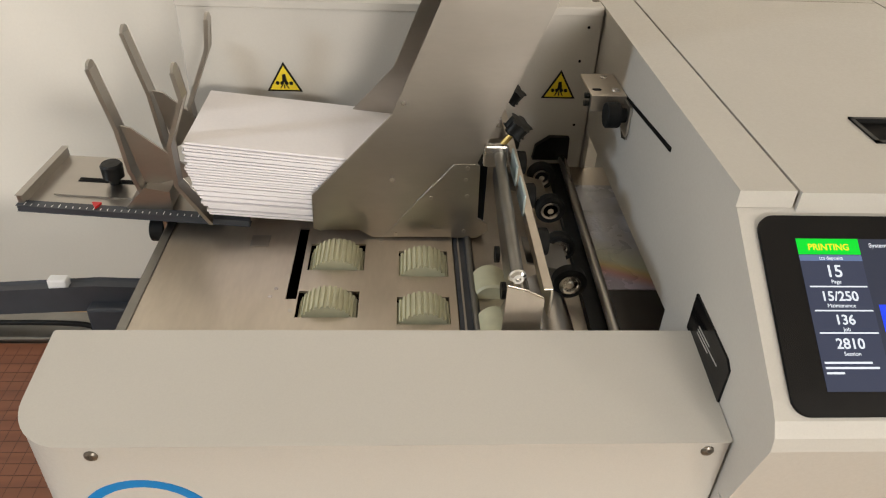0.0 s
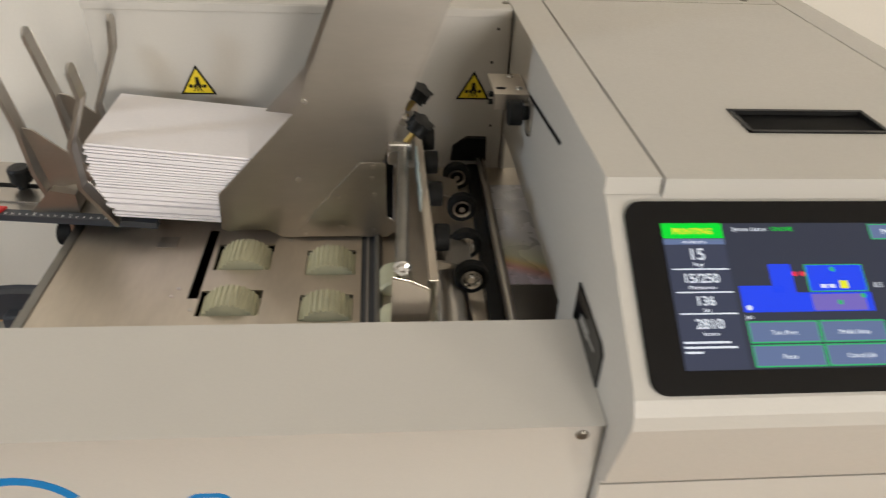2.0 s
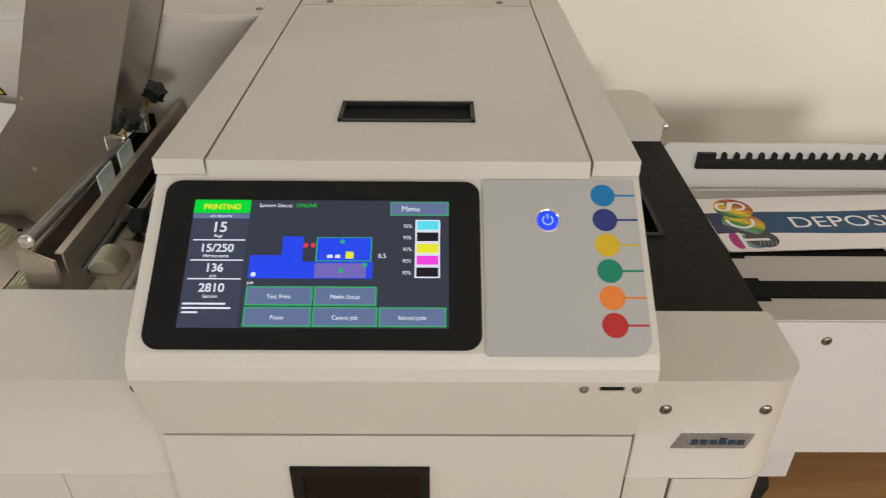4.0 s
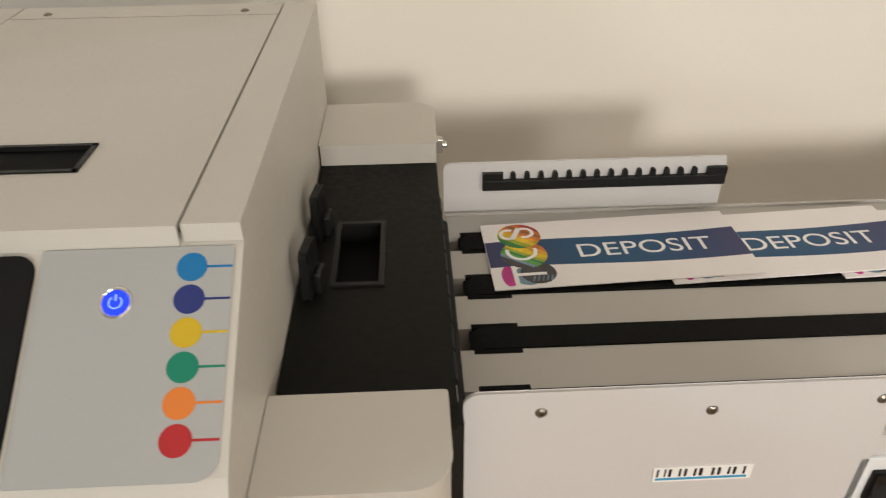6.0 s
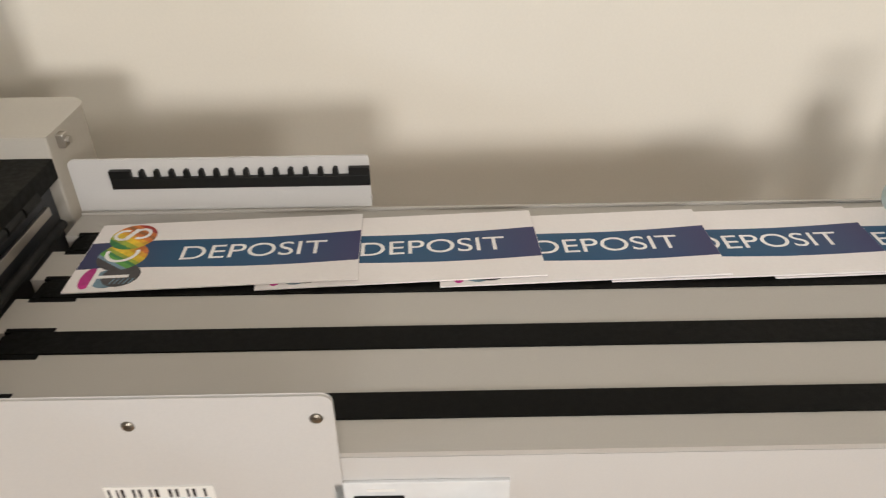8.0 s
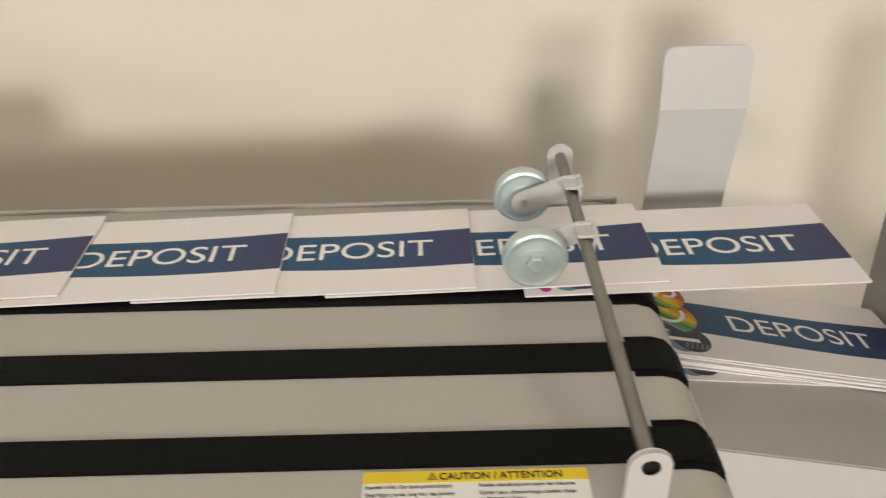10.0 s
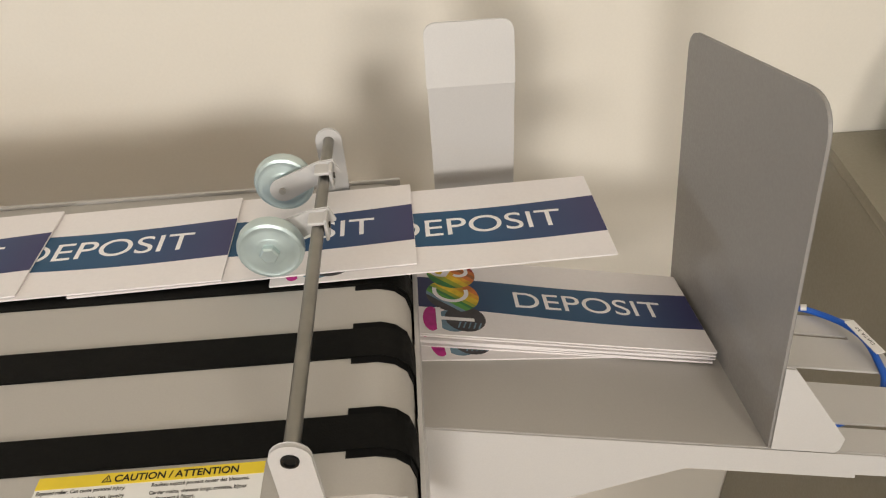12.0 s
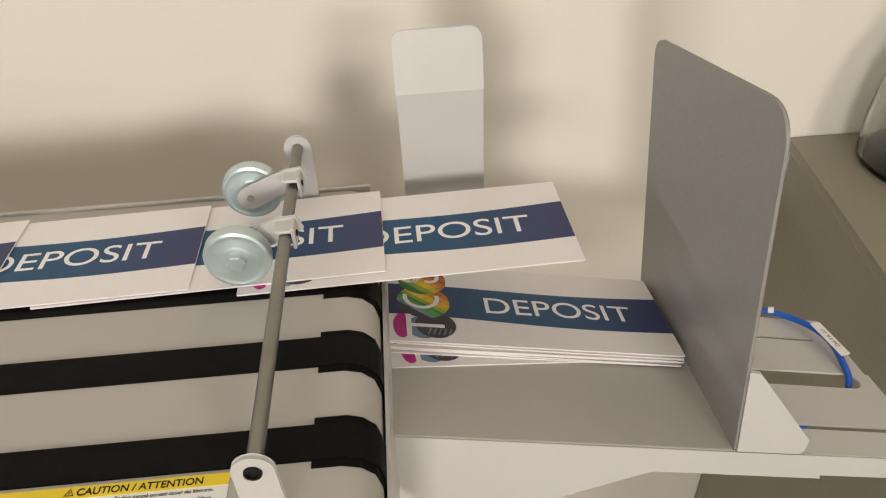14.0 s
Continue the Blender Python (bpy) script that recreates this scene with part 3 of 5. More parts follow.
ctl = part("control_plate", box((0.2290, -0.0042, -0.0785), (0.3420, -0.0012, -0.0245)), material("white_plate", (0.72, 0.73, 0.74), 0.35), conveyor, "white control plate", bevel=0.0006)
part("switch_mark", box((0.2500, -0.0046, -0.0325), (0.2680, -0.0040, -0.0300)), LABEL_WHITE, ctl)
sw = part("rocker_switch", box((0.2410, -0.0065, -0.0670), (0.2740, -0.0040, -0.0365)), BLACK, ctl, "black rocker switch", bevel=0.001)
bm = prism([(-0.0060, -0.0640), (-0.0130, -0.0640), (-0.0075, -0.0510), (-0.0085, -0.0395), (-0.0060, -0.0395)], "x", 0.2440, 0.2710)
part("rocker", bm, BLACK, sw, bevel=0.0006)
kn = part("speed_knob", lathe([(0, 0.0150), (0.004, 0.0148), (0.005, 0.0132), (0.017, 0.0125), (0.0185, 0.0112), (0.0185, 0.0)], (0.3180, -0.0040, -0.0580), (0.3180, -1, -0.0580), 28), BLACK, ctl, "black speed knob with a grey face", smooth=35)
part("knob_face", cyl((0.3180, -0.0222, -0.0580), (0.3180, -0.0229, -0.0580), 0.0108, 28), material("knob_grey", (0.30, 0.29, 0.27), 0.4), kn)
part("knob_line", box((0.3090, -0.0234, -0.0586), (0.3170, -0.0228, -0.0576)), BLACK, kn)
for x in (-0.012, 0.70):
    for y in (0.02, 0.26):
        l = part("leg", box((x, y, -0.150), (x + 0.04, y + 0.04, -0.075)), GREY_LIGHT, conveyor, bevel=0.001)
        part("rubber_foot", lathe([(0, 0.016), (0.012, 0.018), (0.026, 0.014), (0.041, 0.008)], (x + 0.02, y + 0.02, TABLE), (x + 0.02, y + 0.02, 1), 20), RUBBER, l, smooth=40)

# caution label on the front deck strip
lab = tagged(empty("caution_label", (0.67, 0.013, 0.0)), "yellow and white caution label stuck on the deck", "label")
part("label_sheet", box((0.6130, 0.0005, 0.0000), (0.7310, 0.0245, 0.0005)), LABEL_WHITE, lab)
part("label_header", box((0.6130, 0.0173, 0.0005), (0.7310, 0.0245, 0.0008)), YELLOW, lab, "yellow header")
lettering("CAUTION / ATTENTION", 0.0059, BLACK, Matrix.Translation((0.6530, 0.0188, 0.0008)), lab, "header_text", bold=0.0001)
tri = bmesh.new()
for k in range(3):
    a, b = radians(90 + 120 * k), radians(210 + 120 * k)
    p = lambda r, q: (0.6494 + r * math.cos(q), 0.0204 + r * math.sin(q))
    add_prism(tri, [p(0.0030, a), p(0.0030, b), p(0.0022, b), p(0.0022, a)], "z", 0.0008, 0.0010)
add_box(tri, (0.6492, 0.0198, 0.0008), (0.6496, 0.0214, 0.0010))
part("warning_sign", tri, BLACK, lab)
for x, y, t in ((0.6145, 0.0140, "Exposed roller. Can cause personal injury."), (0.6145, 0.0093, "Keep fingers, hands, long hair, ties, jewelry"), (0.6145, 0.0057, "and loose clothing away from rotating parts"), (0.6145, 0.0021, "of machine."),
                (0.6735, 0.0140, "Rouleau expos\u00e9 pouvant causer des blessures."), (0.6735, 0.0093, "Garder mains, cheveux longs, cravates, bijoux"), (0.6735, 0.0057, "et v\u00eatements \u00e0 l'\u00e9cart.")):
    lettering(t, 0.0032, BLACK, Matrix.Translation((x, y, 0.0005)), lab, "label_text", squeeze=0.84, bold=0.00002)

# side guide with a comb
guide = tagged(empty("side_guide", (0.09, 0.303, 0.0)), "light grey upright side guide with a black comb", "side guide")
part("guide_plate", prism(rounded(-0.047, 0.0012, 0.2335, 0.0555, (0.001, 0.001, 0.003, 0.006), 4), "y", 0.3035, 0.3060), GREY_LIGHT, guide, bevel=0.0005)
part("guide_foot", box((-0.047, 0.3060, 0.0012), (0.2335, 0.3220, 0.0032)), GREY_LIGHT, guide)
comb = part("comb_bar", box((-0.0090, 0.2985, 0.0270), (0.2345, 0.3034, 0.0380)), BLACK, guide, "black plastic comb", bevel=0.0006)
part("comb_end", box((-0.0090, 0.2985, 0.0380), (0.0110, 0.3034, 0.0460)), BLACK, comb)
part("comb_end", box((0.2150, 0.2985, 0.0380), (0.2345, 0.3034, 0.0460)), BLACK, comb)
for k in range(14):
    x = 0.0180 + k * 0.01395
    part("comb_tooth", prism([(x, 0.038), (x + 0.006, 0.038), (x + 0.0052, 0.0452), (x + 0.003, 0.0465), (x + 0.0008, 0.0452)], "y", 0.2990, 0.3034), BLACK, comb)

# pressing wheels on their cross rod
press = tagged(empty("roller_press", (0.753, 0.16, 0.0)), "grey cross rod with two pale metal pressing wheels", "roller press")
RX, RZ, RZ_FAR = 0.753, 0.036, 0.047
part("cross_rod", cyl((RX, 0.001, RZ), (RX, 0.289, RZ_FAR), 0.0042, 20), STEEL_DARK, press, "steel cross rod", smooth=40)


def end_bracket(y0, y1, zc, low, splay):
    """A flat upright ear, rounded at the top, that carries one end of the rod."""
    pts = [(RX + 0.0098 * math.cos(radians(a)), zc + 0.0098 * math.sin(radians(a))) for a in range(-10, 191, 20)]
    pts += [(RX - 0.0080, low), (RX + splay, low)]
    return part("end_bracket", prism(pts, "y", y0, y1), GREY_LIGHT, press, "light grey end bracket", smooth=40, bevel=0.0006)


nb = end_bracket(-0.0045, -0.0015, RZ, -0.06, 0.0142)
part("bolt", lathe([(0, 0.0046), (0.0012, 0.0044), (0.0016, 0.0030), (0.0004, 0.0026)], (RX, -0.0045, RZ), (RX, -1, RZ), 18), BLACK, nb, smooth=40)
end_bracket(0.2890, 0.2918, RZ_FAR, -0.03, 0.0105)


def wheel_arm(side_y, hub_z, rod_z, arm_y, back):
    """A bent sheet arm clipped on the rod, with a turned wheel on its axle."""
    hub, tip = Vector((0.7200, side_y, hub_z)), Vector((RX + 0.004, side_y, rod_z + 0.0040))
    d = hub - tip
    L, m = d.length, Matrix.Translation((tip.x, arm_y, tip.z)) @ Matrix.Rotation(-math.atan2(d.z, d.x), 4, "Y")
    out = [(-0.0050, -0.0040), (0.006, -0.0075), (L, -0.0088)]
    out += [(L + 0.0088 * math.sin(radians(a)), -0.0088 * math.cos(radians(a))) for a in range(20, 180, 20)]
    out += [(L, 0.0088), (0.008, 0.0072), (-0.0050, 0.0060)]
    bm = prism(out, "y", -0.0010, 0.0010)
    bmesh.ops.transform(bm, matrix=m, verts=bm.verts)
    arm = part("arm", bm, GREY_LIGHT, press, "light grey wheel arm", bevel=0.0005)
    part("arm_clip", box((RX + 0.0045, arm_y - 0.0140, rod_z - 0.0075), (RX + 0.0070, arm_y + 0.001, rod_z + 0.0090)), GREY_LIGHT, arm, bevel=0.0008)
    part("arm_clip", box((RX - 0.0060, arm_y - 0.0140, rod_z + 0.0050), (RX + 0.0070, arm_y + 0.001, rod_z + 0.0075)), GREY_LIGHT, arm, bevel=0.0008)
    part("clip_screw", cyl((RX + 0.0068, arm_y - 0.0070, rod_z + 0.0010), (RX + 0.0080, arm_y - 0.0070, rod_z + 0.0010), 0.0022, 12), BLACK, arm)
    prof = [(0, 0.0045), (0.0005, 0.0185), (0.001, 0.0216), (0.003, 0.0224), (0.0085, 0.0224), (0.0105, 0.0216), (0.0112, 0.0196), (0.0109, 0.0186), (0.0108, 0.0160), (0.0111, 0.0150), (0.0110, 0.0112), (0.0113, 0.0104), (0.0116, 0.0085), (0.0116, 0.0)]
    wheel = part("wheel", lathe(prof, (hub.x, side_y + 0.0055, hub.z), (hub.x, -9, hub.z), 48), ZINC, press, "pale zinc plated wheel", smooth=30)
    if not back:
        part("wheel_nut", lathe([(0, 0.0066), (0.0040, 0.0066), (0.0050, 0.0054), (0.0050, 0.0)], (hub.x, side_y - 0.006, hub.z), (hub.x, -9, hub.z), 6), ZINC, wheel)
    part("axle_pin", cyl((hub.x, arm_y - 0.0025, hub.z), (hub.x, arm_y + 0.0025, hub.z), 0.0026, 14), STEEL_BAR, arm, smooth=40)


wheel_arm(0.1750, 0.0310, 0.0420, 0.1860, False)
wheel_arm(0.2560, 0.0330, 0.0455, 0.2440, True)

# ---- the catch tray ----
TO = Matrix.Translation((0.8133, 0.0931, -0.0646)) @ Matrix.Rotation(radians(-1.2), 4, "Z") @ Matrix.Rotation(radians(10.68), 4, "Y") @ Matrix.Rotation(radians(-4.4), 4, "X")
tray = tagged(empty("catch_tray", (0.95, 0.2, -0.09)), "light grey sloping catch tray with slots", "tray")


def on_tray(bm, m=TO):
    bmesh.ops.transform(bm, matrix=m, verts=bm.verts)
    return bm


part("tray_sheet", on_tray(box((-0.001, 0.0, -0.002), (0.2500, 0.2050, 0.0))), GREY, tray, bevel=0.0006)
bm = bmesh.new()
for v0, v1, u0, u1 in ((0.0, 0.0243, 0.2500, 0.4020), (0.0243, 0.0293, 0.2500, 0.2700), (0.0243, 0.0293, 0.3950, 0.4020), (0.0293, 0.0730, 0.2500, 0.4020), (0.0730, 0.0914, 0.2500, 0.2700),
                       (0.0914, 0.1330, 0.2500, 0.3990), (0.1330, 0.1372, 0.2500, 0.2700), (0.1330, 0.1372, 0.3760, 0.3960), (0.1372, 0.1645, 0.2500, 0.3960)):
    add_box(bm, (u0, v0, -0.002), (u1, v1, 0.0))
bm_end = [(0.4020, 0.0730), (0.4020, 0.0914)] + [(0.3790 + 0.0092 * math.cos(radians(a)), 0.0822 + 0.0092 * math.sin(radians(a))) for a in range(90, -91, -15)]
add_prism(bm, bm_end, "z", -0.002, 0.0)
part("slotted_end", on_tray(bm), GREY_LIGHT, tray, "slotted tray end")
bm = prism([(-0.001, -0.0005), (0.4020, -0.0005), (0.4020, -0.0190), (0.3134, -0.0194), (0.3150, -0.0228), (0.1866, -0.0222), (0.0778, -0.0756), (-0.001, -0.0800)], "y", -0.0022, -0.0002)
part("tray_flange", on_tray(bm), GREY_LIGHT, tray, bevel=0.0004)
stop = tagged(empty("stop_plate", (1.05, 0.2, -0.1)), "grey upright sheet metal stop plate on the tray", "stop plate")
SP = TO @ Matrix.Translation((0.2413, 0, 0)) @ Matrix.Rotation(-0.2384, 4, "Y")


def corner(c, a, b, r, n=7):
    """A rounded corner at c between the ways to a and b."""
    c, a, b = Vector(c), Vector(a), Vector(b)
    p, q = c + (a - c).normalized() * r, c + (b - c).normalized() * r
    return [tuple(p * (1 - t) ** 2 + c * 2 * t * (1 - t) + q * t * t) for t in (k / n for k in range(n + 1))]


A, B, C, D = (0.0, 0.0005), (0.0, 0.2552), (0.2127, 0.2315), (0.2127, 0.0005)
bm = prism([A] + corner(B, A, C, 0.027) + corner(C, B, D, 0.018) + [D], "x", -0.0012, 0.0012)
part("plate", on_tray(bm, SP), material("plate_grey_paint", (0.29, 0.277, 0.264), 0.4, vary=0.02, scale=900, bump=0.12, bump_scale=1400, stain=0.03), stop, bevel=0.0006)
bm = prism([(0.2424, 0.0008), (0.2890, 0.0008), (0.2914, 0.0040), (0.2908, 0.0140), (0.2320, 0.0710), (0.2250, 0.0716)], "y", -0.0018, 0.0008)
part("side_bracket", on_tray(bm), GREY_LIGHT, stop, "light grey side bracket", bevel=0.0005)
part("base_flange", on_tray(box((0.2428, 0.0010, 0.0006), (0.2660, 0.1640, 0.0020))), GREY_LIGHT, stop)

# back guide plate with a fold
bg = tagged(empty("back_guide", (0.867, 0.315, -0.08)), "white folded sheet metal back guide", "back guide")
E0, E1, E2, E3 = (0.833, 0.077), (0.833, 0.1235), (0.9015, 0.1235), (0.9015, 0.077)
bm = prism([E0] + corner(E1, E0, E2, 0.010) + corner(E2, E1, E3, 0.010) + [E3], "y", 0.3080, 0.3104)
for vtx in bm.verts:
    vtx.co.y += (vtx.co.z - 0.077) * 0.22
part("upper_leaf", bm, GREY_LIGHT, bg, bevel=0.0005)
bm = box((0.833, 0.3080, -0.115), (0.9015, 0.3104, 0.0768))
for vtx in bm.verts:
    if vtx.co.z < 0:
        vtx.co.y += 0.016
        vtx.co.x += 0.002
part("lower_leaf", bm, GREY_LIGHT, bg)


# ---- the feeder ----
FZ = 0.021
feeder = tagged(empty("envelope_feeder", (-0.67, 0.15, TABLE)), "cream and steel friction feeder with an inclined hopper", "feeder")
BACK_Y = 0.325
part("rear_cover", box((-0.8735, BACK_Y, TABLE + 0.01), (-0.4795, 0.402, 0.187)), CREAM, feeder, "cream rear cover", bevel=0.0015)
part("cover_hem", box((-0.8735, BACK_Y - 0.0015, 0.1790), (-0.4800, BACK_Y, 0.1862)), CREAM, feeder, bevel=0.0005)
for x, z in ((-0.4920, 0.1680), (-0.4920, 0.0680), (-0.4960, 0.1350)):
    part("cover_hole", cyl((x, BACK_Y - 0.0004, z), (x, BACK_Y + 0.0002, z), 0.0014, 12), DARK, feeder)
for x in (-0.862, -0.484):
    screw((x, 0.345, 0.187), (0, 0, 1), 0.0038, feeder)
part("side_cover", box((-0.8735, -0.0015, TABLE + 0.01), (-0.8700, BACK_Y, 0.012)), CREAM, feeder)
bm = prism(rounded(-0.8790, -0.0820, -0.4795, -0.0020, (0.030, 0.001, 0.001, 0.001), 10), "z", -0.0235, 0.078)
for v in bm.verts:
    if v.co.z > 0:
        v.co.z = 0.078 + (v.co.y + 0.002) * 0.1375
cover = part("front_cover", bm, CREAM, feeder, "cream front cover with a rounded corner", smooth=35, bevel=0.0018)
for x in (-0.8345, -0.4915):
    screw((x, -0.0820, 0.059), (0, -1, 0), 0.0040, cover)
part("lower_panel", prism(rounded(-0.8705, -0.0800, -0.5640, -0.0020, (0.028, 0.001, 0.001, 0.001), 10), "z", TABLE + 0.01, -0.0250), CREAM, feeder, smooth=35)
part("lower_panel", box((-0.5620, -0.0815, TABLE + 0.01), (-0.4800, -0.0020, -0.0250)), CREAM, feeder)
BLUE_INK = material("logo_blue", (0.0, 0.19, 0.50), 0.4, vary=0.02)


def arc(bm, cx, cz, r0, r1, a0, a1, y, n=28):
    for k in range(n):
        p, q = radians(a0 + (a1 - a0) * k / n), radians(a0 + (a1 - a0) * (k + 1) / n)
        add_prism(bm, [(cx + r1 * math.cos(p), cz + r1 * math.sin(p)), (cx + r1 * math.cos(q), cz + r1 * math.sin(q)), (cx + r0 * math.cos(q), cz + r0 * math.sin(q)), (cx + r0 * math.cos(p), cz + r0 * math.sin(p))], "y", y - 0.0004, y)


bm = bmesh.new()
arc(bm, -0.8130, -0.0030, 0.0350, 0.0410, 35, 325, -0.0820)
part("logo_ring", bm, BLUE_INK, cover, "blue printed ring")


def loop_ring(cx, cz, w, h, r, t):
    """A printed band round a rectangle with rounded corners."""
    outer, inner = rounded(cx - w, cz - h, cx + w, cz + h, (r,) * 4), rounded(cx - w + t, cz - h + t, cx + w - t, cz + h - t, (r - t,) * 4)
    bm = bmesh.new()
    for k in range(len(outer)):
        n = (k + 1) % len(outer)
        add_prism(bm, [outer[k], outer[n], inner[n], inner[k]], "y", -0.0824, -0.0820)
    return bm


for cz, w, h in ((0.0085, 0.0135, 0.0100), (-0.0115, 0.0155, 0.0112)):
    part("logo_loop", loop_ring(-0.7080, cz, w, h, 0.0085, 0.0034), BLUE_INK, cover, "blue printed loop")
for x in (-0.748, -0.736):
    bm = bmesh.new()
    add_prism(bm, [(x, -0.020), (x + 0.003, -0.020), (x + 0.011, 0.000), (x + 0.008, 0.000)], "y", -0.0824, -0.0820)
    part("logo_stroke", bm, RED, cover)

# the feed table with its slot and roller openings
HOLES = [(-0.7575, 0.100, -0.7490, 0.201), (-0.7450, 0.138, -0.6980, 0.176), (-0.7480, 0.078, -0.7000, 0.110), (-0.6690, 0.130, -0.6275, 0.166), (-0.6700, 0.070, -0.6285, 0.103)]
xs = sorted({-0.8720, -0.6225} | {h[0] for h in HOLES} | {h[2] for h in HOLES})
ys = sorted({-0.0015, 0.3245} | {h[1] for h in HOLES} | {h[3] for h in HOLES})
bm = bmesh.new()
for x0, x1 in zip(xs, xs[1:]):
    for y0, y1 in zip(ys, ys[1:]):
        cx, cy = (x0 + x1) / 2, (y0 + y1) / 2
        if not any(h[0] < cx < h[2] and h[1] < cy < h[3] for h in HOLES):
            add_box(bm, (x0, y0, FZ - 0.002), (x1, y1, FZ))
bmesh.ops.remove_doubles(bm, verts=bm.verts, dist=1e-6)
ft = part("feed_table", bm, STEEL_FLOOR, feeder, "worn stainless feed table with reflections put into its tone")
# black sheet painted as the shade seen through the roller openings
part("pit_shade_sheet", box((-0.8690, 0.0, -0.06), (-0.6225, 0.32, -0.055)), DARK, feeder)
part("edge_rail", box((-0.8760, 0.0, FZ - 0.006), (-0.8680, 0.2080, FZ + 0.0015)), STEEL_DARK, feeder, "dark ruled edge rail", bevel=0.001)
part("small_tab", box((-0.7975, 0.1715, FZ), (-0.7815, 0.1880, FZ + 0.0008)), STEEL, feeder, bevel=0.0003)
for x, y in ((-0.7665, 0.113), (-0.7700, 0.103), (-0.7520, 0.086), (-0.6850, 0.182)):
    part("dimple", cyl((x, y, FZ), (x, y, FZ + 0.0003), 0.0018, 12), STEEL_BAR, ft)


def ribbed_roller(cx, y0, y1, r, cz, n=34):
    pts = []
    for k in range(n):
        for da, rr in ((0.0, r), (0.42, r), (0.55, r - 0.0016), (0.92, r - 0.0016)):
            a = 2 * math.pi * (k + da) / n
            pts.append((cx + rr * math.cos(a), cz + rr * math.sin(a)))
    return prism(pts, "y", y0, y1)


for h in HOLES[1:]:
    part("feed_roller", ribbed_roller((h[0] + h[2]) / 2, h[1] + 0.003, h[3] - 0.003, 0.0245, FZ - 0.0160), NYLON, feeder, "pale ribbed nylon feed roller")
part("belt_strip", box((-0.6215, 0.0, FZ - 0.004), (-0.6050, 0.325, FZ - 0.001)), CHARCOAL, feeder, "dark strip")
part("strip_edge", box((-0.6180, 0.0, FZ - 0.001), (-0.6165, 0.325, FZ + 0.0003)), STEEL_BAR, feeder)
part("thin_rod", cyl((-0.6085, 0.0, FZ + 0.001), (-0.6085, 0.19, FZ + 0.001), 0.0030, 14), STEEL_DARK, feeder, smooth=40)
for y in (0.050, 0.103):
    part("nip_roller", lathe([(0, 0.0130), (0.002, 0.0145), (0.028, 0.0145), (0.030, 0.0130)], (-0.5945, y, FZ - 0.003), (-0.5945, 1, FZ - 0.003), 28), NYLON, feeder, "pale nylon roller", smooth=35)
part("transport_floor", box((-0.6045, 0.0, FZ - 0.004), (-0.4460, 0.325, FZ - 0.002)), STEEL_FLOOR, feeder)
part("drum", cyl((-0.5515, 0.02, FZ - 0.003), (-0.5515, 0.118, FZ - 0.003), 0.0165, 32), STEEL_BAR, feeder, "polished drum", smooth=40)

# hopper side plates
PLATE = [(-0.7425, 0.064), (-0.7435, 0.0310), (-0.7380, 0.0285), (-0.7300, 0.0300), (-0.7040, 0.0300), (-0.6925, 0.0225), (-0.6770, 0.0225), (-0.6620, 0.0290), (-0.6350, 0.0290), (-0.6240, 0.0225), (-0.6000, 0.0225), (-0.5910, 0.0300), (-0.5920, 0.0360), (-0.6010, 0.0420), (-0.6020, 0.0935), (-0.6050, 0.0960), (-0.5100, 0.3430), (-0.5930, 0.3430), (-0.6745, 0.1390)]
hop = part("hopper_plate", prism(PLATE, "y", 0.1860, 0.1885), STEEL, feeder, "brushed stainless hopper plate", bevel=0.0005)
part("doubler_plate", prism([(-0.6815, 0.0235), (-0.6535, 0.0600), (-0.6230, 0.0960), (-0.6060, 0.0960), (-0.6045, 0.0240)], "y", 0.1848, 0.1859), STEEL, hop, bevel=0.0003)
for x, z in ((-0.6750, 0.0805), (-0.6660, 0.1500)):
    part("rivet", cyl((x, 0.1852, z), (x, 0.1862, z), 0.0022, 12), CHROME, hop)
for x, z in ((-0.6120, 0.0930), (-0.6130, 0.0820), (-0.6110, 0.0660), (-0.6420, 0.0640), (-0.6400, 0.0340), (-0.6720, 0.0265), (-0.6120, 0.0300)):
    part("rivet", cyl((x, 0.1838, z), (x, 0.1850, z), 0.0018, 10), STEEL_BAR, hop)
part("hopper_plate", prism(PLATE, "y", 0.2900, 0.2920), STEEL, feeder, "brushed stainless hopper plate", bevel=0.0005)
bm = prism([(-0.6020, 0.1040), (-0.5105, 0.3430), (-0.5125, 0.3430), (-0.6040, 0.1040)], "y", 0.1886, 0.2899)
part("hopper_back", bm, STEEL, feeder)
# black block filling the throat, its colour standing for the shade inside
part("throat_shade_block", box((-0.6010, 0.1885, 0.024), (-0.5950, 0.2900, 0.093)), DARK, feeder)

# separator: rod, plates, knobs
part("separator_rod", cyl((-0.5930, 0.0150, 0.1085), (-0.5870, 0.1860, 0.1075), 0.0044, 20), STEEL_DARK, feeder, "steel rod", smooth=40)
screw((-0.5930, 0.0150, 0.1085), (0.06, -1, 0), 0.0060, feeder, "rod_screw", CHROME)
part("separator_plate", prism([(0.0100, 0.1010), (0.0300, FZ + 0.001), (0.0850, FZ + 0.001), (0.0600, 0.0560), (0.1850, 0.0850), (0.1850, 0.1010)], "x", -0.5905, -0.5880), STEEL, feeder, bevel=0.0005)
part("end_plate", prism([(-0.5990, 0.1040), (-0.5870, 0.1005), (-0.5755, 0.0945), (-0.5765, FZ + 0.001), (-0.6050, FZ + 0.001), (-0.6000, 0.0500)], "y", 0.0095, 0.0120), STEEL_FLOOR, feeder, bevel=0.0005)
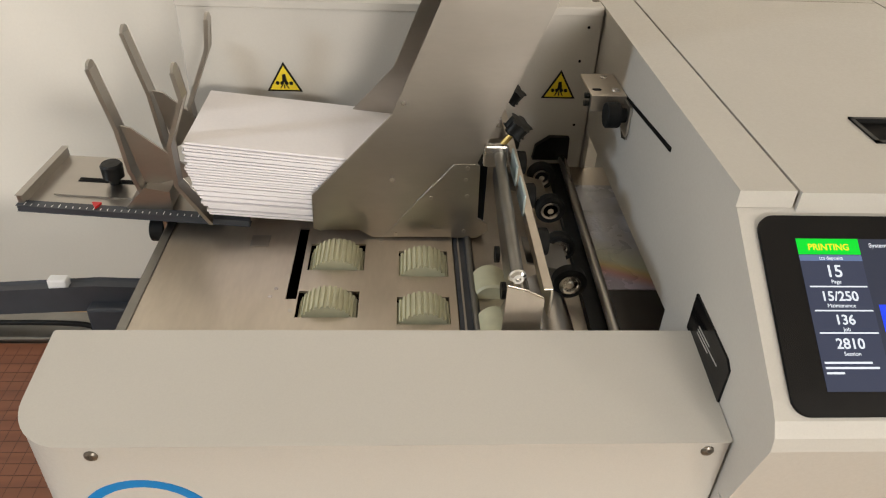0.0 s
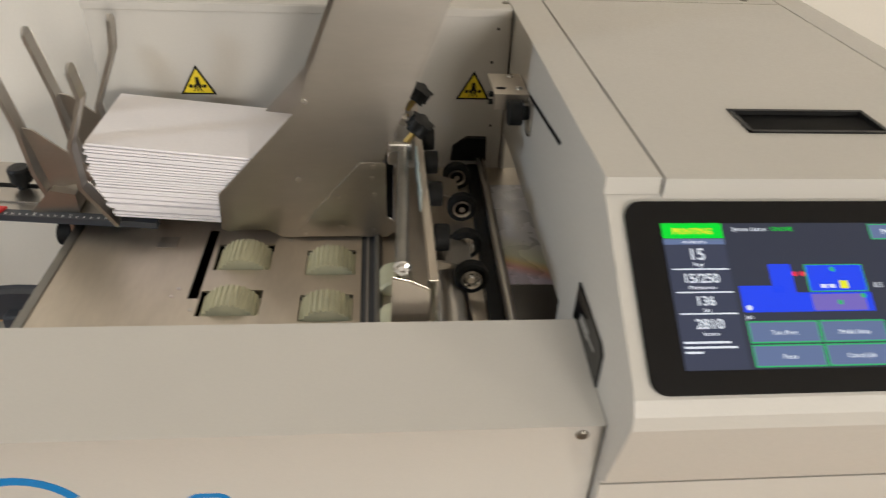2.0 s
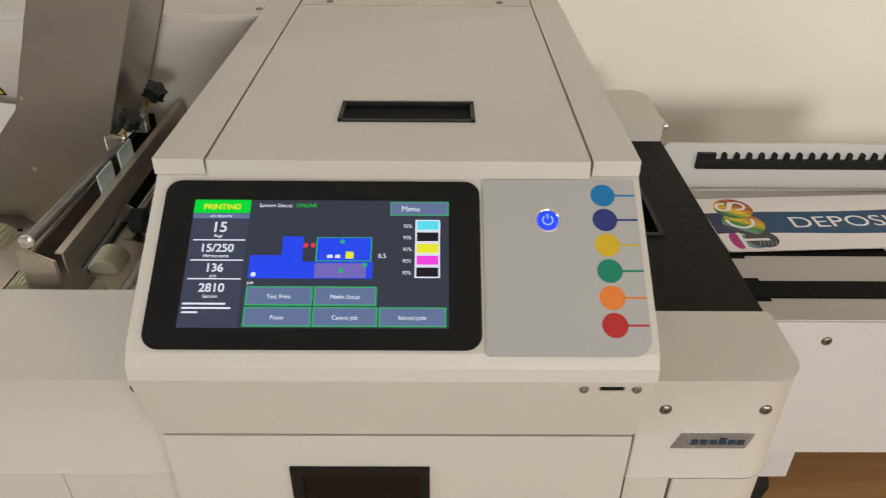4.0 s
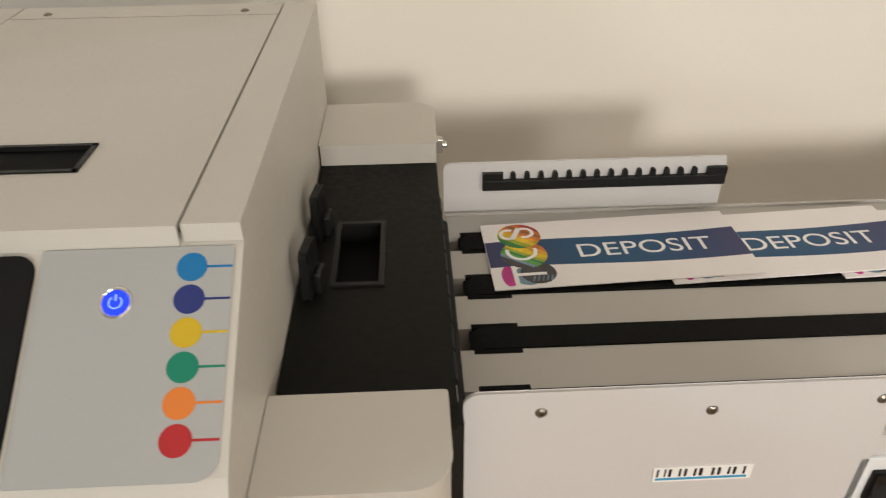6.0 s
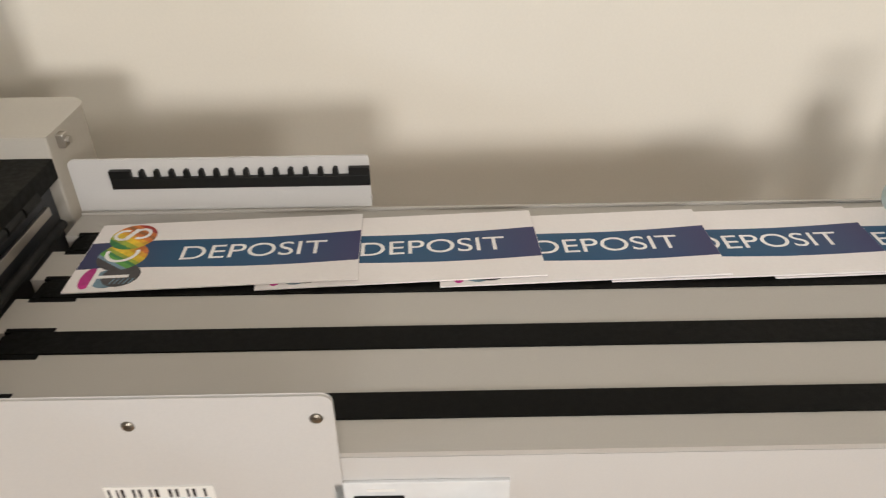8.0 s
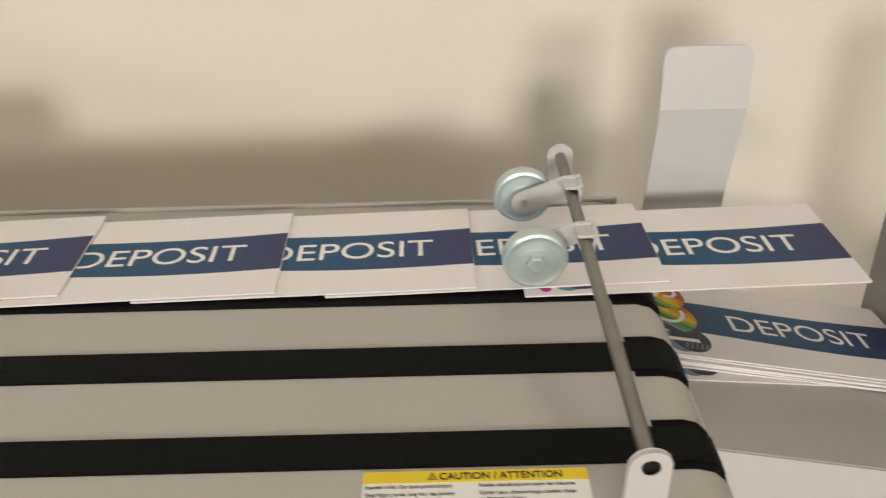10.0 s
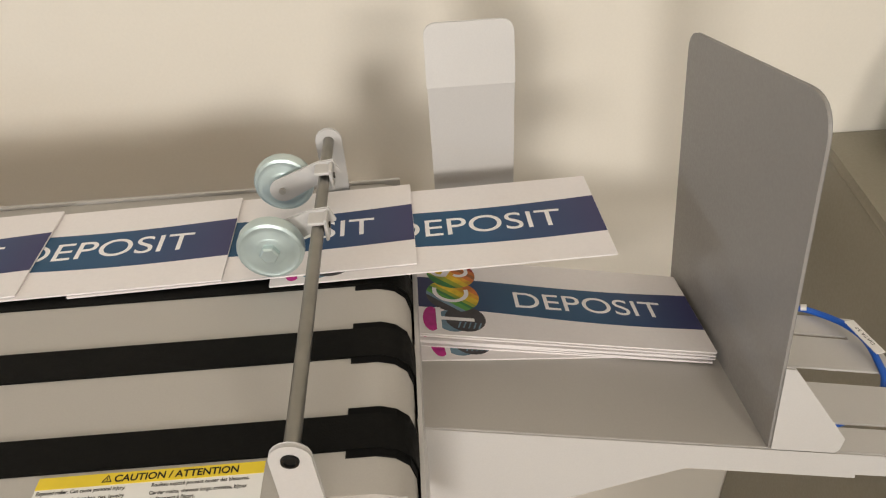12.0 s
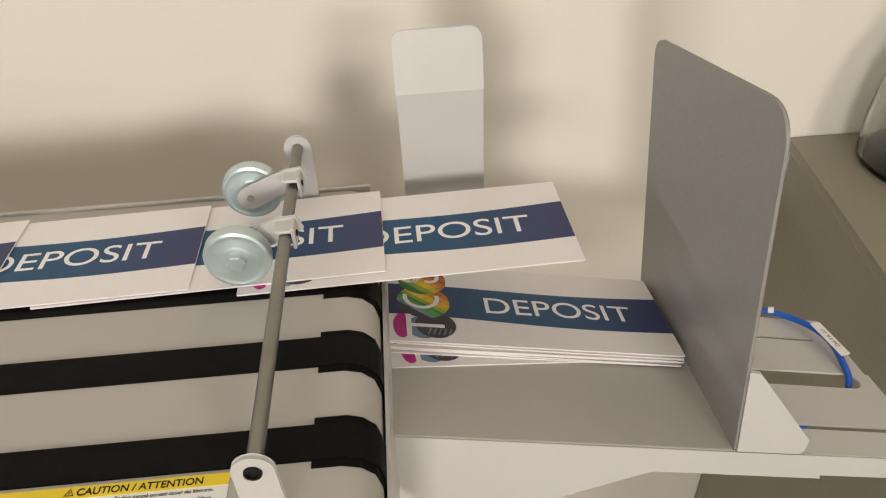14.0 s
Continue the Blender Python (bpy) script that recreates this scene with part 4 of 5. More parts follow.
part("angle_bar", box((-0.5755, 0.0140, 0.0985), (-0.5690, 0.3050, 0.1000)), STEEL_FLOOR, feeder, bevel=0.0005)
part("angle_bar", box((-0.5705, 0.0140, 0.0760), (-0.5690, 0.3050, 0.0984)), STEEL_FLOOR, feeder)
for y in (0.105, 0.150):
    part("glass_tab", box((-0.5775, y, 0.0965), (-0.5757, y + 0.030, 0.1150)), ZINC, feeder, "pale plated tab", bevel=0.0006)
part("pivot_block", box((-0.6000, 0.1790, 0.0970), (-0.5800, 0.1855, 0.1170)), STEEL_BAR, feeder, bevel=0.002)
part("pivot_block", box((-0.5930, 0.2300, 0.0970), (-0.5800, 0.2400, 0.1180)), STEEL_BAR, feeder, bevel=0.002)


def star_knob(c, d):
    c, d = Vector(c), Vector(d).normalized()
    pts = []
    for k in range(40):
        a = 2 * math.pi * k / 40
        r = 0.0084 + 0.0018 * math.cos(5 * a)
        pts.append((r * math.cos(a), r * math.sin(a)))
    bm = prism(pts, "z", 0, 0.011)
    bmesh.ops.transform(bm, matrix=Matrix.Translation(c) @ d.to_track_quat("Z", "Y").to_matrix().to_4x4(), verts=bm.verts)
    k = part("star_knob", bm, BLACK, feeder, "black star knob", smooth=30, bevel=0.002)
    part("stem", cyl(c - d * 0.014, c, 0.0028, 10), material("brass", (0.55, 0.40, 0.14), 0.3, metal=1.0), k)


star_knob((-0.5770, 0.1840, 0.1270), (0.5, -0.1, 0.75))
star_knob((-0.5740, 0.2450, 0.1300), (0.5, -0.1, 0.75))
for y in (0.120, 0.190, 0.250, 0.300):
    part("thumb_roller", lathe([(0, 0.0100), (0.001, 0.0110), (0.011, 0.0110), (0.012, 0.0100)], (-0.5640, y, 0.0640), (1, y, 0.0640), 20), RUBBER, feeder, "black knurled thumb wheel", smooth=30)
for y in (0.060, 0.105):
    part("black_bolt", cyl((-0.5950, y, 0.062), (-0.5915, y, 0.062), 0.0065, 14), BLACK, feeder)
for y in (0.125, 0.235):
    bm = box((-0.5690, y - 0.018, 0.052), (-0.5330, y + 0.018, 0.0535))
    for v in bm.verts:
        if v.co.x > -0.55:
            v.co.z -= 0.010
    part("wheel_carrier", bm, STEEL, feeder, "bent steel carrier")
for x, y, z in ((-0.5350, 0.1000, 0.0400), (-0.5340, 0.1520, 0.0370), (-0.5310, 0.2150, 0.0360), (-0.5300, 0.2760, 0.0360)):
    w = part("rubber_wheel", lathe([(0, 0.0112), (0.001, 0.0136), (0.009, 0.0136), (0.010, 0.0112), (0.0094, 0.0088)], (x, y + 0.005, z), (x, -9, z), 28), RUBBER, feeder, "black rubber wheel with a steel hub", smooth=30)
    part("hub", lathe([(0, 0.0087), (0.0012, 0.0087), (0.0012, 0.0066), (0.0002, 0.0060), (0.0002, 0.0030), (0.0018, 0.0028), (0.0018, 0.0)], (x, y - 0.0042, z), (x, -9, z), 28), CHROME, w, smooth=30)
part("black_rail", prism([(-0.5260, 0.0), (-0.5130, 0.0), (-0.5020, 0.318), (-0.5150, 0.318)], "z", FZ - 0.002, 0.0270), BLACK, feeder, "black rail")
part("rail_rod", cyl((-0.5105, 0.0, 0.0330), (-0.5010, 0.322, 0.0330), 0.0042, 16), STEEL_BAR, feeder, "steel guide rod", smooth=40)
part("rail_bracket", prism([(-0.5320, FZ + 0.01), (-0.5300, 0.046), (-0.5160, 0.0565), (-0.4960, 0.0560), (-0.4950, FZ + 0.01)], "y", 0.3180, 0.3245), BLACK, feeder)
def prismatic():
    """Pale film, a warm rainbow reflection painted into the base colour of its lower half, under a fine diamond
    lattice.
    """
    m = material("painted_rainbow_film", (0.66, 0.64, 0.68), 0.3, metal=0.25, vary=0.03, scale=60)
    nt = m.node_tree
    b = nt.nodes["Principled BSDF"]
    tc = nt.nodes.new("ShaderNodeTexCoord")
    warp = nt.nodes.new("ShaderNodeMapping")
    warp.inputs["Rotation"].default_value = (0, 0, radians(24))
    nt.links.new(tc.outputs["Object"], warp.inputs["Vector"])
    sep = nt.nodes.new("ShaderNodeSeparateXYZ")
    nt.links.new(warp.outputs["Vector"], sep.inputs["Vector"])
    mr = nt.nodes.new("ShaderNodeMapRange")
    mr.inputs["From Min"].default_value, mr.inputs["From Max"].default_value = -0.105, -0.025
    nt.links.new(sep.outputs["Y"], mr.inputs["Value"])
    # the rainbow glints are fixed colour bands along the film
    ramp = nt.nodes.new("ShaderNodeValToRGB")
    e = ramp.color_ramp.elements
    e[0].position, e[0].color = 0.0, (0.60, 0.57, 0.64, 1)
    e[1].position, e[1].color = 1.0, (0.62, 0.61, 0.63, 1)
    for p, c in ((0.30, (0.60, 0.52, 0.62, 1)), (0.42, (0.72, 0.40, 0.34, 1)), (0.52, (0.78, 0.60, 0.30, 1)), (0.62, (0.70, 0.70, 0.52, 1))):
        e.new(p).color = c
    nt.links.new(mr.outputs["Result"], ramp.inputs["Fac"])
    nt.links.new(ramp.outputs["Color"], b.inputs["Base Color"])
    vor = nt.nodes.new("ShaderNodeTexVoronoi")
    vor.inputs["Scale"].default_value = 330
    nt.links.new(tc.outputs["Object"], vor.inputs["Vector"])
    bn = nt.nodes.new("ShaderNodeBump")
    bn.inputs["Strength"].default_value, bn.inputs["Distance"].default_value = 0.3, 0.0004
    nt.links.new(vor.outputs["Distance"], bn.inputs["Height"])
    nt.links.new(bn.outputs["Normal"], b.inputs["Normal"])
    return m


part("shiny_plate", box((-0.5030, 0.1150, FZ - 0.0018), (-0.4500, 0.2850, FZ - 0.0008)), prismatic(), feeder, "pale film with a painted rainbow sheen")
part("dark_plate", box((-0.5030, 0.0, FZ - 0.0018), (-0.4500, 0.1140, FZ - 0.0008)), material("dark_steel", (0.14, 0.13, 0.12), 0.35, metal=0.8), feeder)

# bracket with knob on the printer's side, adjusting slot, black mark plate
part("slot_line", prism([(0.1020, 0.1535), (0.1020, 0.1570), (0.2250, 0.1450), (0.2250, 0.1420)], "x", -0.4787, -0.4778), DARK, printer)
bk = part("sensor_bracket", box((-0.5090, 0.2180, 0.1440), (-0.4790, 0.2640, 0.1465)), STEEL_FLOOR, printer, "small bent steel bracket", bevel=0.0006)
part("bracket_lip", box((-0.5090, 0.2155, 0.1320), (-0.4960, 0.2180, 0.1465)), STEEL_FLOOR, bk, bevel=0.0005)
part("bracket_lip", box((-0.4960, 0.2155, 0.1385), (-0.4790, 0.2180, 0.1465)), STEEL_FLOOR, bk, bevel=0.0005)
for x, y in ((-0.4860, 0.2280), (-0.4900, 0.2560)):
    screw((x, y, 0.1465), (0, 0, 1), 0.0034, bk, "bracket_screw", STEEL_BAR)
part("bracket_slot", prism(rounded(-0.5060, 0.2260, -0.4980, 0.2300, (0.0018,) * 4, 4), "z", 0.1466, 0.1470), DARK, bk)
for z in (0.1365, 0.1435):
    part("side_pin", cyl((-0.5090, 0.2230, z), (-0.5130, 0.2230, z), 0.0025, 12), BLACK, bk)
part("bracket_knob", lathe([(0, 0.0060), (0.005, 0.0060), (0.006, 0.0098), (0.007, 0.0106), (0.017, 0.0106), (0.018, 0.0096)], (-0.4800, 0.2060, 0.1335), (-1, 0.2060, 0.1335), 28), RUBBER, bk, "black knurled knob", smooth=30)
part("bracket_cheek", prism([(0.1960, 0.1160), (0.2060, 0.1130), (0.2155, 0.1200), (0.2155, 0.1440), (0.1970, 0.1440)], "x", -0.4805, -0.4786), STEEL_BAR, bk)
mk = part("mark_plate", prism([(0.0050, 0.1040), (0.0050, 0.0760), (-0.0440, 0.0700), (-0.0560, 0.0700), (-0.0560, 0.0960), (-0.0500, 0.1000)], "x", -0.4795, -0.4778), GLASSY, printer, "black glossy mark plate")
bm = bmesh.new()
for z in (0.0845, 0.0870, 0.0895):
    add_box(bm, (-0.4799, -0.043 + (0.014 if z != 0.0870 else 0), z), (-0.4794, -0.010, z + 0.0007))
part("mark_lines", bm, GREY, mk)

# two warning signs on the rear cover
sign = tagged(empty("warning_sign"), "yellow triangular crush warning sign on the cream cover", "warning sign", group="warning signs")
for nm, r, y0, y1, mat in (("sign_edge", 0.0196, -0.0003, 0.0005, BLACK), ("sign_face", 0.0160, -0.0006, -0.0003, YELLOW)):
    p = [(r * math.cos(radians(90 + 120 * k)), r * math.sin(radians(90 + 120 * k))) for k in range(3)]
    part(nm, prism(p, "y", y0, y1), mat, sign)
bm = bmesh.new()
add_prism(bm, [(-0.0015, 0.0075), (0.0015, 0.0080), (0.0030, -0.0005), (-0.0020, -0.0005)], "y", -0.0009, -0.0006)
for x in (-0.0065, -0.0022, 0.0022, 0.0065):
    add_cyl(bm, (x, -0.0009, -0.0012), (x, -0.0006, -0.0012), 0.0019, 12)
for a in (-0.004, 0.0, 0.004):
    add_prism(bm, [(a * 0.4 - 0.0006, -0.0025), (a * 0.4 + 0.0006, -0.0025), (a + 0.0006, -0.0066), (a - 0.0006, -0.0066)], "y", -0.0009, -0.0006)
part("sign_symbol", bm, BLACK, sign)
sign.matrix_world = Matrix.Translation((-0.7810, BACK_Y - 0.0006, 0.1085))
copy_thing(sign, Matrix.Translation((-0.5125, BACK_Y - 0.0006, 0.1065)))

# ---- envelope stack in the hopper ----
blank = tagged(empty("blank_envelope"), "plain white envelope in the hopper stack", "envelope", group="envelopes in the hopper")
part("paper", prism(rounded(0, 0, 0.241, 0.105, (0.001,) * 4, 2), "z", 0.0, 0.0018), PAPER, blank)
part("flap_edge", box((0.003, 0.0005, -0.0003), (0.238, 0.060, 0.0)), PAPER_EDGE, blank)
rnd = random.Random(4)
pile = []
for k in range(26):
    f = k / 25
    shift = -0.014 * math.sin(math.pi * min(1.0, f * 1.25) * 0.62)
    m = pose(-0.8320 + shift + rnd.uniform(-0.0018, 0.0018), 0.1905 + rnd.uniform(-0.0010, 0.0014), 0.0420 + 0.00265 * k, 0, 4.3 + 1.6 * f, rnd.uniform(-0.25, 0.25))
    if k == 0:
        blank.matrix_world = m
    else:
        copy_thing(blank, m)

# ---- support table behind the stack ----
sup = tagged(empty("stack_support", (-0.92, 0.25, 0.03)), "stainless stack support with ruler, fingers and black knob", "stack support")
part("ruler_bar", prism([(-1.0060, 0.2120), (-0.8000, 0.1900), (-0.8000, 0.1990), (-1.0060, 0.2210)], "z", 0.0290, 0.0350), CHARCOAL, sup, "dark ruler bar with white divisions", bevel=0.0006)
for k in range(28):
    x = -1.0000 + 0.0062 * k
    y = 0.2120 - 0.1068 * (x + 1.006)
    L = 0.0050 if k % 5 == 0 else 0.0030
    part("ruler_mark", box((x, y + 0.001, 0.0350), (x + 0.0007, y + 0.001 + L, 0.0352)), LABEL_WHITE, sup)
part("support_plate", prism([(-1.0000, 0.2220), (-0.8300, 0.2040), (-0.8300, 0.2930), (-0.9960, 0.3080)], "z", 0.0310, 0.0335), STEEL, sup, bevel=0.0006)
part("left_lip", prism([(-1.0060, 0.2160), (-1.0010, 0.2160), (-0.9960, 0.3100), (-1.0010, 0.3100)], "z", 0.0310, 0.0430), STEEL, sup, bevel=0.0008)
part("slide_plate", prism([(-0.9820, 0.2330), (-0.8850, 0.2230), (-0.8850, 0.2830), (-0.9800, 0.2920)], "z", 0.0336, 0.0352), STEEL, sup, bevel=0.0005)
part("slide_slot", prism([(-0.9680, 0.2550), (-0.9080, 0.2490), (-0.9080, 0.2560), (-0.9680, 0.2620)], "z", 0.0353, 0.0356), DARK, sup)
part("knob", lathe([(0, 0.0050), (0.006, 0.0050), (0.007, 0.0095), (0.019, 0.0100), (0.021, 0.0085), (0.021, 0.0)], (-0.9330, 0.2520, 0.0355), (-0.9330, 0.2520, 1), 24), BLACK, sup, "black clamping knob", smooth=30)
part("red_pointer", prism([(-0.9420, 0.2160), (-0.9330, 0.2150), (-0.9360, 0.2060)], "z", 0.0353, 0.0372), RED, sup)


def bent_strip(name, pts, y0, y1, th, tip=True):
    bm = bmesh.new()
    up = [(x, z) for x, z in pts]
    down = [(x + th, z) for x, z in reversed(pts)]
    add_prism(bm, up + down, "y", y0, y1)
    return part(name, bm, STEEL, sup, "bent stainless finger", bevel=0.0006)


def finger(pts, y0, w, gusset=None):
    bent_strip("finger", pts, y0, y0 + w, 0.0024)
    tipx, tipz = pts[-1]
    part("finger_tip", cyl((tipx, y0 + w / 2, tipz - 0.001), (tipx + 0.0024, y0 + w / 2, tipz - 0.001), w / 2, 20), STEEL, sup)
    if gusset:
        part("gusset", prism(gusset, "y", y0 + w * 0.4, y0 + w * 0.4 + 0.002), STEEL, sup)


finger([(-0.8930, 0.0340), (-0.9030, 0.0700), (-0.9060, 0.1080), (-0.9170, 0.1600)], 0.2130, 0.0150, [(-0.9030, 0.1100), (-0.8950, 0.1080), (-0.8540, 0.0720), (-0.8540, 0.0620), (-0.8920, 0.0520)])
finger([(-0.8810, 0.0340), (-0.8880, 0.0750), (-0.8920, 0.1180), (-0.9040, 0.1720)], 0.2640, 0.0150, [(-0.8890, 0.1200), (-0.8800, 0.1180), (-0.8480, 0.0900), (-0.8480, 0.0800), (-0.8780, 0.0640)])
finger([(-0.8330, 0.0330), (-0.8560, 0.0700), (-0.8560, 0.1080), (-0.8400, 0.1480), (-0.8430, 0.1690)], 0.1870, 0.0150)
finger([(-0.8400, 0.0330), (-0.8560, 0.0700), (-0.8590, 0.1080), (-0.8360, 0.1600), (-0.8330, 0.1850)], 0.2660, 0.0130)
part("foot_wedge", prism([(-0.9100, 0.0350), (-0.8700, 0.0350), (-0.8700, 0.0520), (-0.8900, 0.0560)], "y", 0.2080, 0.2360), STEEL, sup, bevel=0.0005)
part("support_arm", box((-0.9000, 0.2600, -0.02), (-0.8740, 0.2900, 0.0310)), STEEL, sup)
part("side_knob", lathe([(0, 0.0100), (0.001, 0.0108), (0.012, 0.0108), (0.013, 0.0095)], (-0.8800, 0.2120, 0.0110), (-1, 0.2120, 0.0110), 24), RUBBER, sup, "black side knob", smooth=30)
part("knob_tag", prism([(-0.8800, 0.0060), (-0.8730, 0.0080), (-0.8700, 0.0180)], "y", 0.2010, 0.2020), RED, sup)
part("support_cheek", box((-0.8790, 0.2040, -0.01), (-0.8760, 0.2400, 0.0310)), STEEL, sup)

# ---- paper trimmer on the table beside the feeder ----
trim = tagged(empty("paper_trimmer", (-1.2, 0.0, TABLE)), "red-brown gridded board of a paper trimmer with a dark arm", "paper trimmer")
bd = part("board", box((-1.52, -0.28, TABLE + 0.008), (-0.96, 0.2480, -0.160)), REDWOOD, trim, bevel=0.003)
GRID = material("grid_ink", (0.09, 0.03, 0.015), 0.5)
bm = bmesh.new()
for k in range(43):
    x = -1.515 + k * 0.0127
    add_box(bm, (x, -0.27, -0.1600), (x + 0.0005, 0.2400, -0.1598))
for k in range(40):
    y = -0.268 + k * 0.0127
    add_box(bm, (-1.515, y, -0.1600), (-0.965, y + 0.0005, -0.1597))
part("grid_lines", bm, GRID, bd)
for x in (-1.48, -1.0):
    for y in (-0.24, 0.2):
        part("foot", cyl((x, y, TABLE), (x, y, TABLE + 0.009), 0.012, 14), RUBBER, trim)
part("arm", prism([(-1.50, -0.160), (-0.935, -0.128), (-0.935, -0.106), (-0.990, -0.104), (-1.50, -0.140)], "y", 0.2700, 0.2860), CHARCOAL, trim, "dark cast arm", bevel=0.003)
part("hinge_block", box((-1.000, 0.2560, -0.1596 - 0.02), (-0.930, 0.2850, -0.122)), CHARCOAL, trim, bevel=0.003)
part("rear_rail", box((-1.52, 0.2490, TABLE + 0.001), (-0.90, 0.2940, -0.1560)), STEEL_DARK, trim, bevel=0.002)
part("guide_wire", tube([(-1.5, 0.262, -0.152), (-1.2, 0.262, -0.146), (-1.02, 0.262, -0.146), (-1.0, 0.262, -0.16)], 0.003), BLACK, trim, smooth=40)
part("clip", box((-1.040, 0.2720, -0.1090), (-1.020, 0.2840, -0.0960)), LABEL_WHITE, trim, bevel=0.002)


# ---- printed envelopes ----
def print_gradient():
    m = bpy.data.materials.new("printed_band")
    m.use_nodes = True
    nt = m.node_tree
    b = nt.nodes["Principled BSDF"]
    tc = nt.nodes.new("ShaderNodeTexCoord")
    sep = nt.nodes.new("ShaderNodeSeparateXYZ")
    nt.links.new(tc.outputs["Object"], sep.inputs["Vector"])
    mr = nt.nodes.new("ShaderNodeMapRange")
    mr.inputs["From Min"].default_value, mr.inputs["From Max"].default_value = -0.241, 0.0
    nt.links.new(sep.outputs["X"], mr.inputs["Value"])
    r = nt.nodes.new("ShaderNodeValToRGB")
    e = r.color_ramp.elements
    e[0].position, e[0].color = 0.0, (0.030, 0.030, 0.10, 1)
    e[1].position, e[1].color = 1.0, (0.035, 0.036, 0.12, 1)
    k = e.new(0.35)
    k.color = (0.006, 0.070, 0.160, 1)
    k = e.new(0.62)
    k.color = (0.010, 0.072, 0.170, 1)
    nt.links.new(mr.outputs["Result"], r.inputs["Fac"])
    nt.links.new(r.outputs["Color"], b.inputs["Base Color"])
    b.inputs["Roughness"].default_value = 0.55
    return m


BAND = print_gradient()
INK = {n: material("ink_" + n, c, 0.55, vary=0.12, scale=200, stain=0.25, stain_scale=60) for n, c in (("orange", (0.62, 0.18, 0.03)), ("yellow", (0.72, 0.50, 0.02)), ("green", (0.10, 0.33, 0.05)), ("steel", (0.16, 0.26, 0.34)), ("magenta", (0.50, 0.02, 0.24)), ("dark", (0.05, 0.045, 0.05)), ("red", (0.36, 0.035, 0.025)), ("leaf", (0.035, 0.20, 0.05)), ("lime", (0.30, 0.36, 0.03)), ("gold", (0.72, 0.36, 0.02)), ("brown", (0.34, 0.12, 0.03)))}
env = tagged(empty("printed_envelope"), "white envelope printed with a blue deposit band and rainbow mark", "envelope", group="envelopes on the conveyor")
TH = 0.0012
sheet = part("sheet", prism(rounded(-0.241, 0, 0, 0.105, (0.0006,) * 4, 2), "z", 0, TH), PAPER, env)
N = 24
low, top = [], []
for k in range(N + 1):
    x = -0.2405 + 0.2403 * k / N
    wave = 0.0028 * math.sin((k / N) * 2 * math.pi * 0.9 + 0.9)
    low.append((x, 0.0310 - 0.0030 * k / N + wave * 0.8))
    top.append((x, 0.0715 + 0.0035 * k / N + wave * 0.8))
part("band", prism(low + top[::-1], "z", TH, TH + 0.00012), BAND, env, "blue printed band")
word = lettering("DEPOSIT", 0.0300, PRINT_WHITE, Matrix.Identity(4), env, "band_lettering", 0.00006)
wide = max(v.co.x for v in word.data.vertices) - min(v.co.x for v in word.data.vertices)
word.data.transform(Matrix.Translation((-0.1585, 0.0410, TH + 0.00018)) @ Matrix.Diagonal((0.1265 / wide, 1, 1, 1)))


def ink_disc(nm, cx, cy, r, n, lvl, squash=1.0, turn=0):
    pts = []
    for k in range(28):
        a = 2 * math.pi * k / 28
        px, py = r * math.cos(a), r * squash * math.sin(a)
        t = radians(turn)
        pts.append((cx + px * math.cos(t) - py * math.sin(t), cy + px * math.sin(t) + py * math.cos(t)))
    part(nm, prism(pts, "z", TH + 0.0001 + lvl * 0.00006, TH + 0.00016 + lvl * 0.00006), INK[n], env)


def ink_stripe(cx, cy, r, lo, hi, n, lvl, turn=-38):
    """The slice of a disc between two parallel chords, lo and hi from its middle in radii."""
    a0, a1 = math.asin(max(-1, min(1, lo))), math.asin(max(-1, min(1, hi)))
    side = [(r * math.cos(a0 + (a1 - a0) * k / 8), r * math.sin(a0 + (a1 - a0) * k / 8)) for k in range(9)]
    pts = side + [(-x, y) for x, y in reversed(side)]
    c, q = math.cos(radians(turn)), math.sin(radians(turn))
    z0 = TH + 0.0001 + lvl * 0.00006
    part("mark_stripe", prism([(cx + x * c - y * q, cy + x * q + y * c) for x, y in pts], "z", z0, z0 + 0.00006), INK[n], env)


ink_disc("mark_disc", -0.2255, 0.0185, 0.0150, "magenta", 0, 0.45, 90)
ink_disc("mark_disc", -0.2090, 0.0175, 0.0135, "steel", 0)
ink_disc("mark_disc", -0.1990, 0.0210, 0.0160, "dark", 1)
for lo, hi, n in ((-1, -0.62, "dark"), (-0.62, -0.45, "steel"), (-0.45, -0.22, "green"), (-0.22, -0.08, "leaf"), (-0.08, 0.10, "lime"), (0.10, 0.42, "yellow"), (0.42, 0.66, "gold"), (0.66, 1, "orange")):
    ink_stripe(-0.2070, 0.0505, 0.0215, lo, hi, n, 2)
for lo, hi, n in ((-1, -0.66, "leaf"), (-0.66, -0.40, "lime"), (-0.40, -0.12, "yellow"), (-0.12, 0.10, "gold"), (0.10, 0.34, "orange"), (0.34, 0.52, "brown"), (0.52, 0.74, "orange"), (0.74, 1, "red")):
    ink_stripe(-0.2065, 0.0815, 0.0205, lo, hi, n, 3)
for k in range(5):
    bm = prism([(-0.2060 + 0.0040 * k, 0.0090), (-0.2048 + 0.0040 * k, 0.0090), (-0.2024 + 0.0040 * k, 0.0165), (-0.2036 + 0.0040 * k, 0.0165)], "z", TH + 0.00022, TH + 0.00028)
    part("mark_fleck", bm, INK["steel"], env)


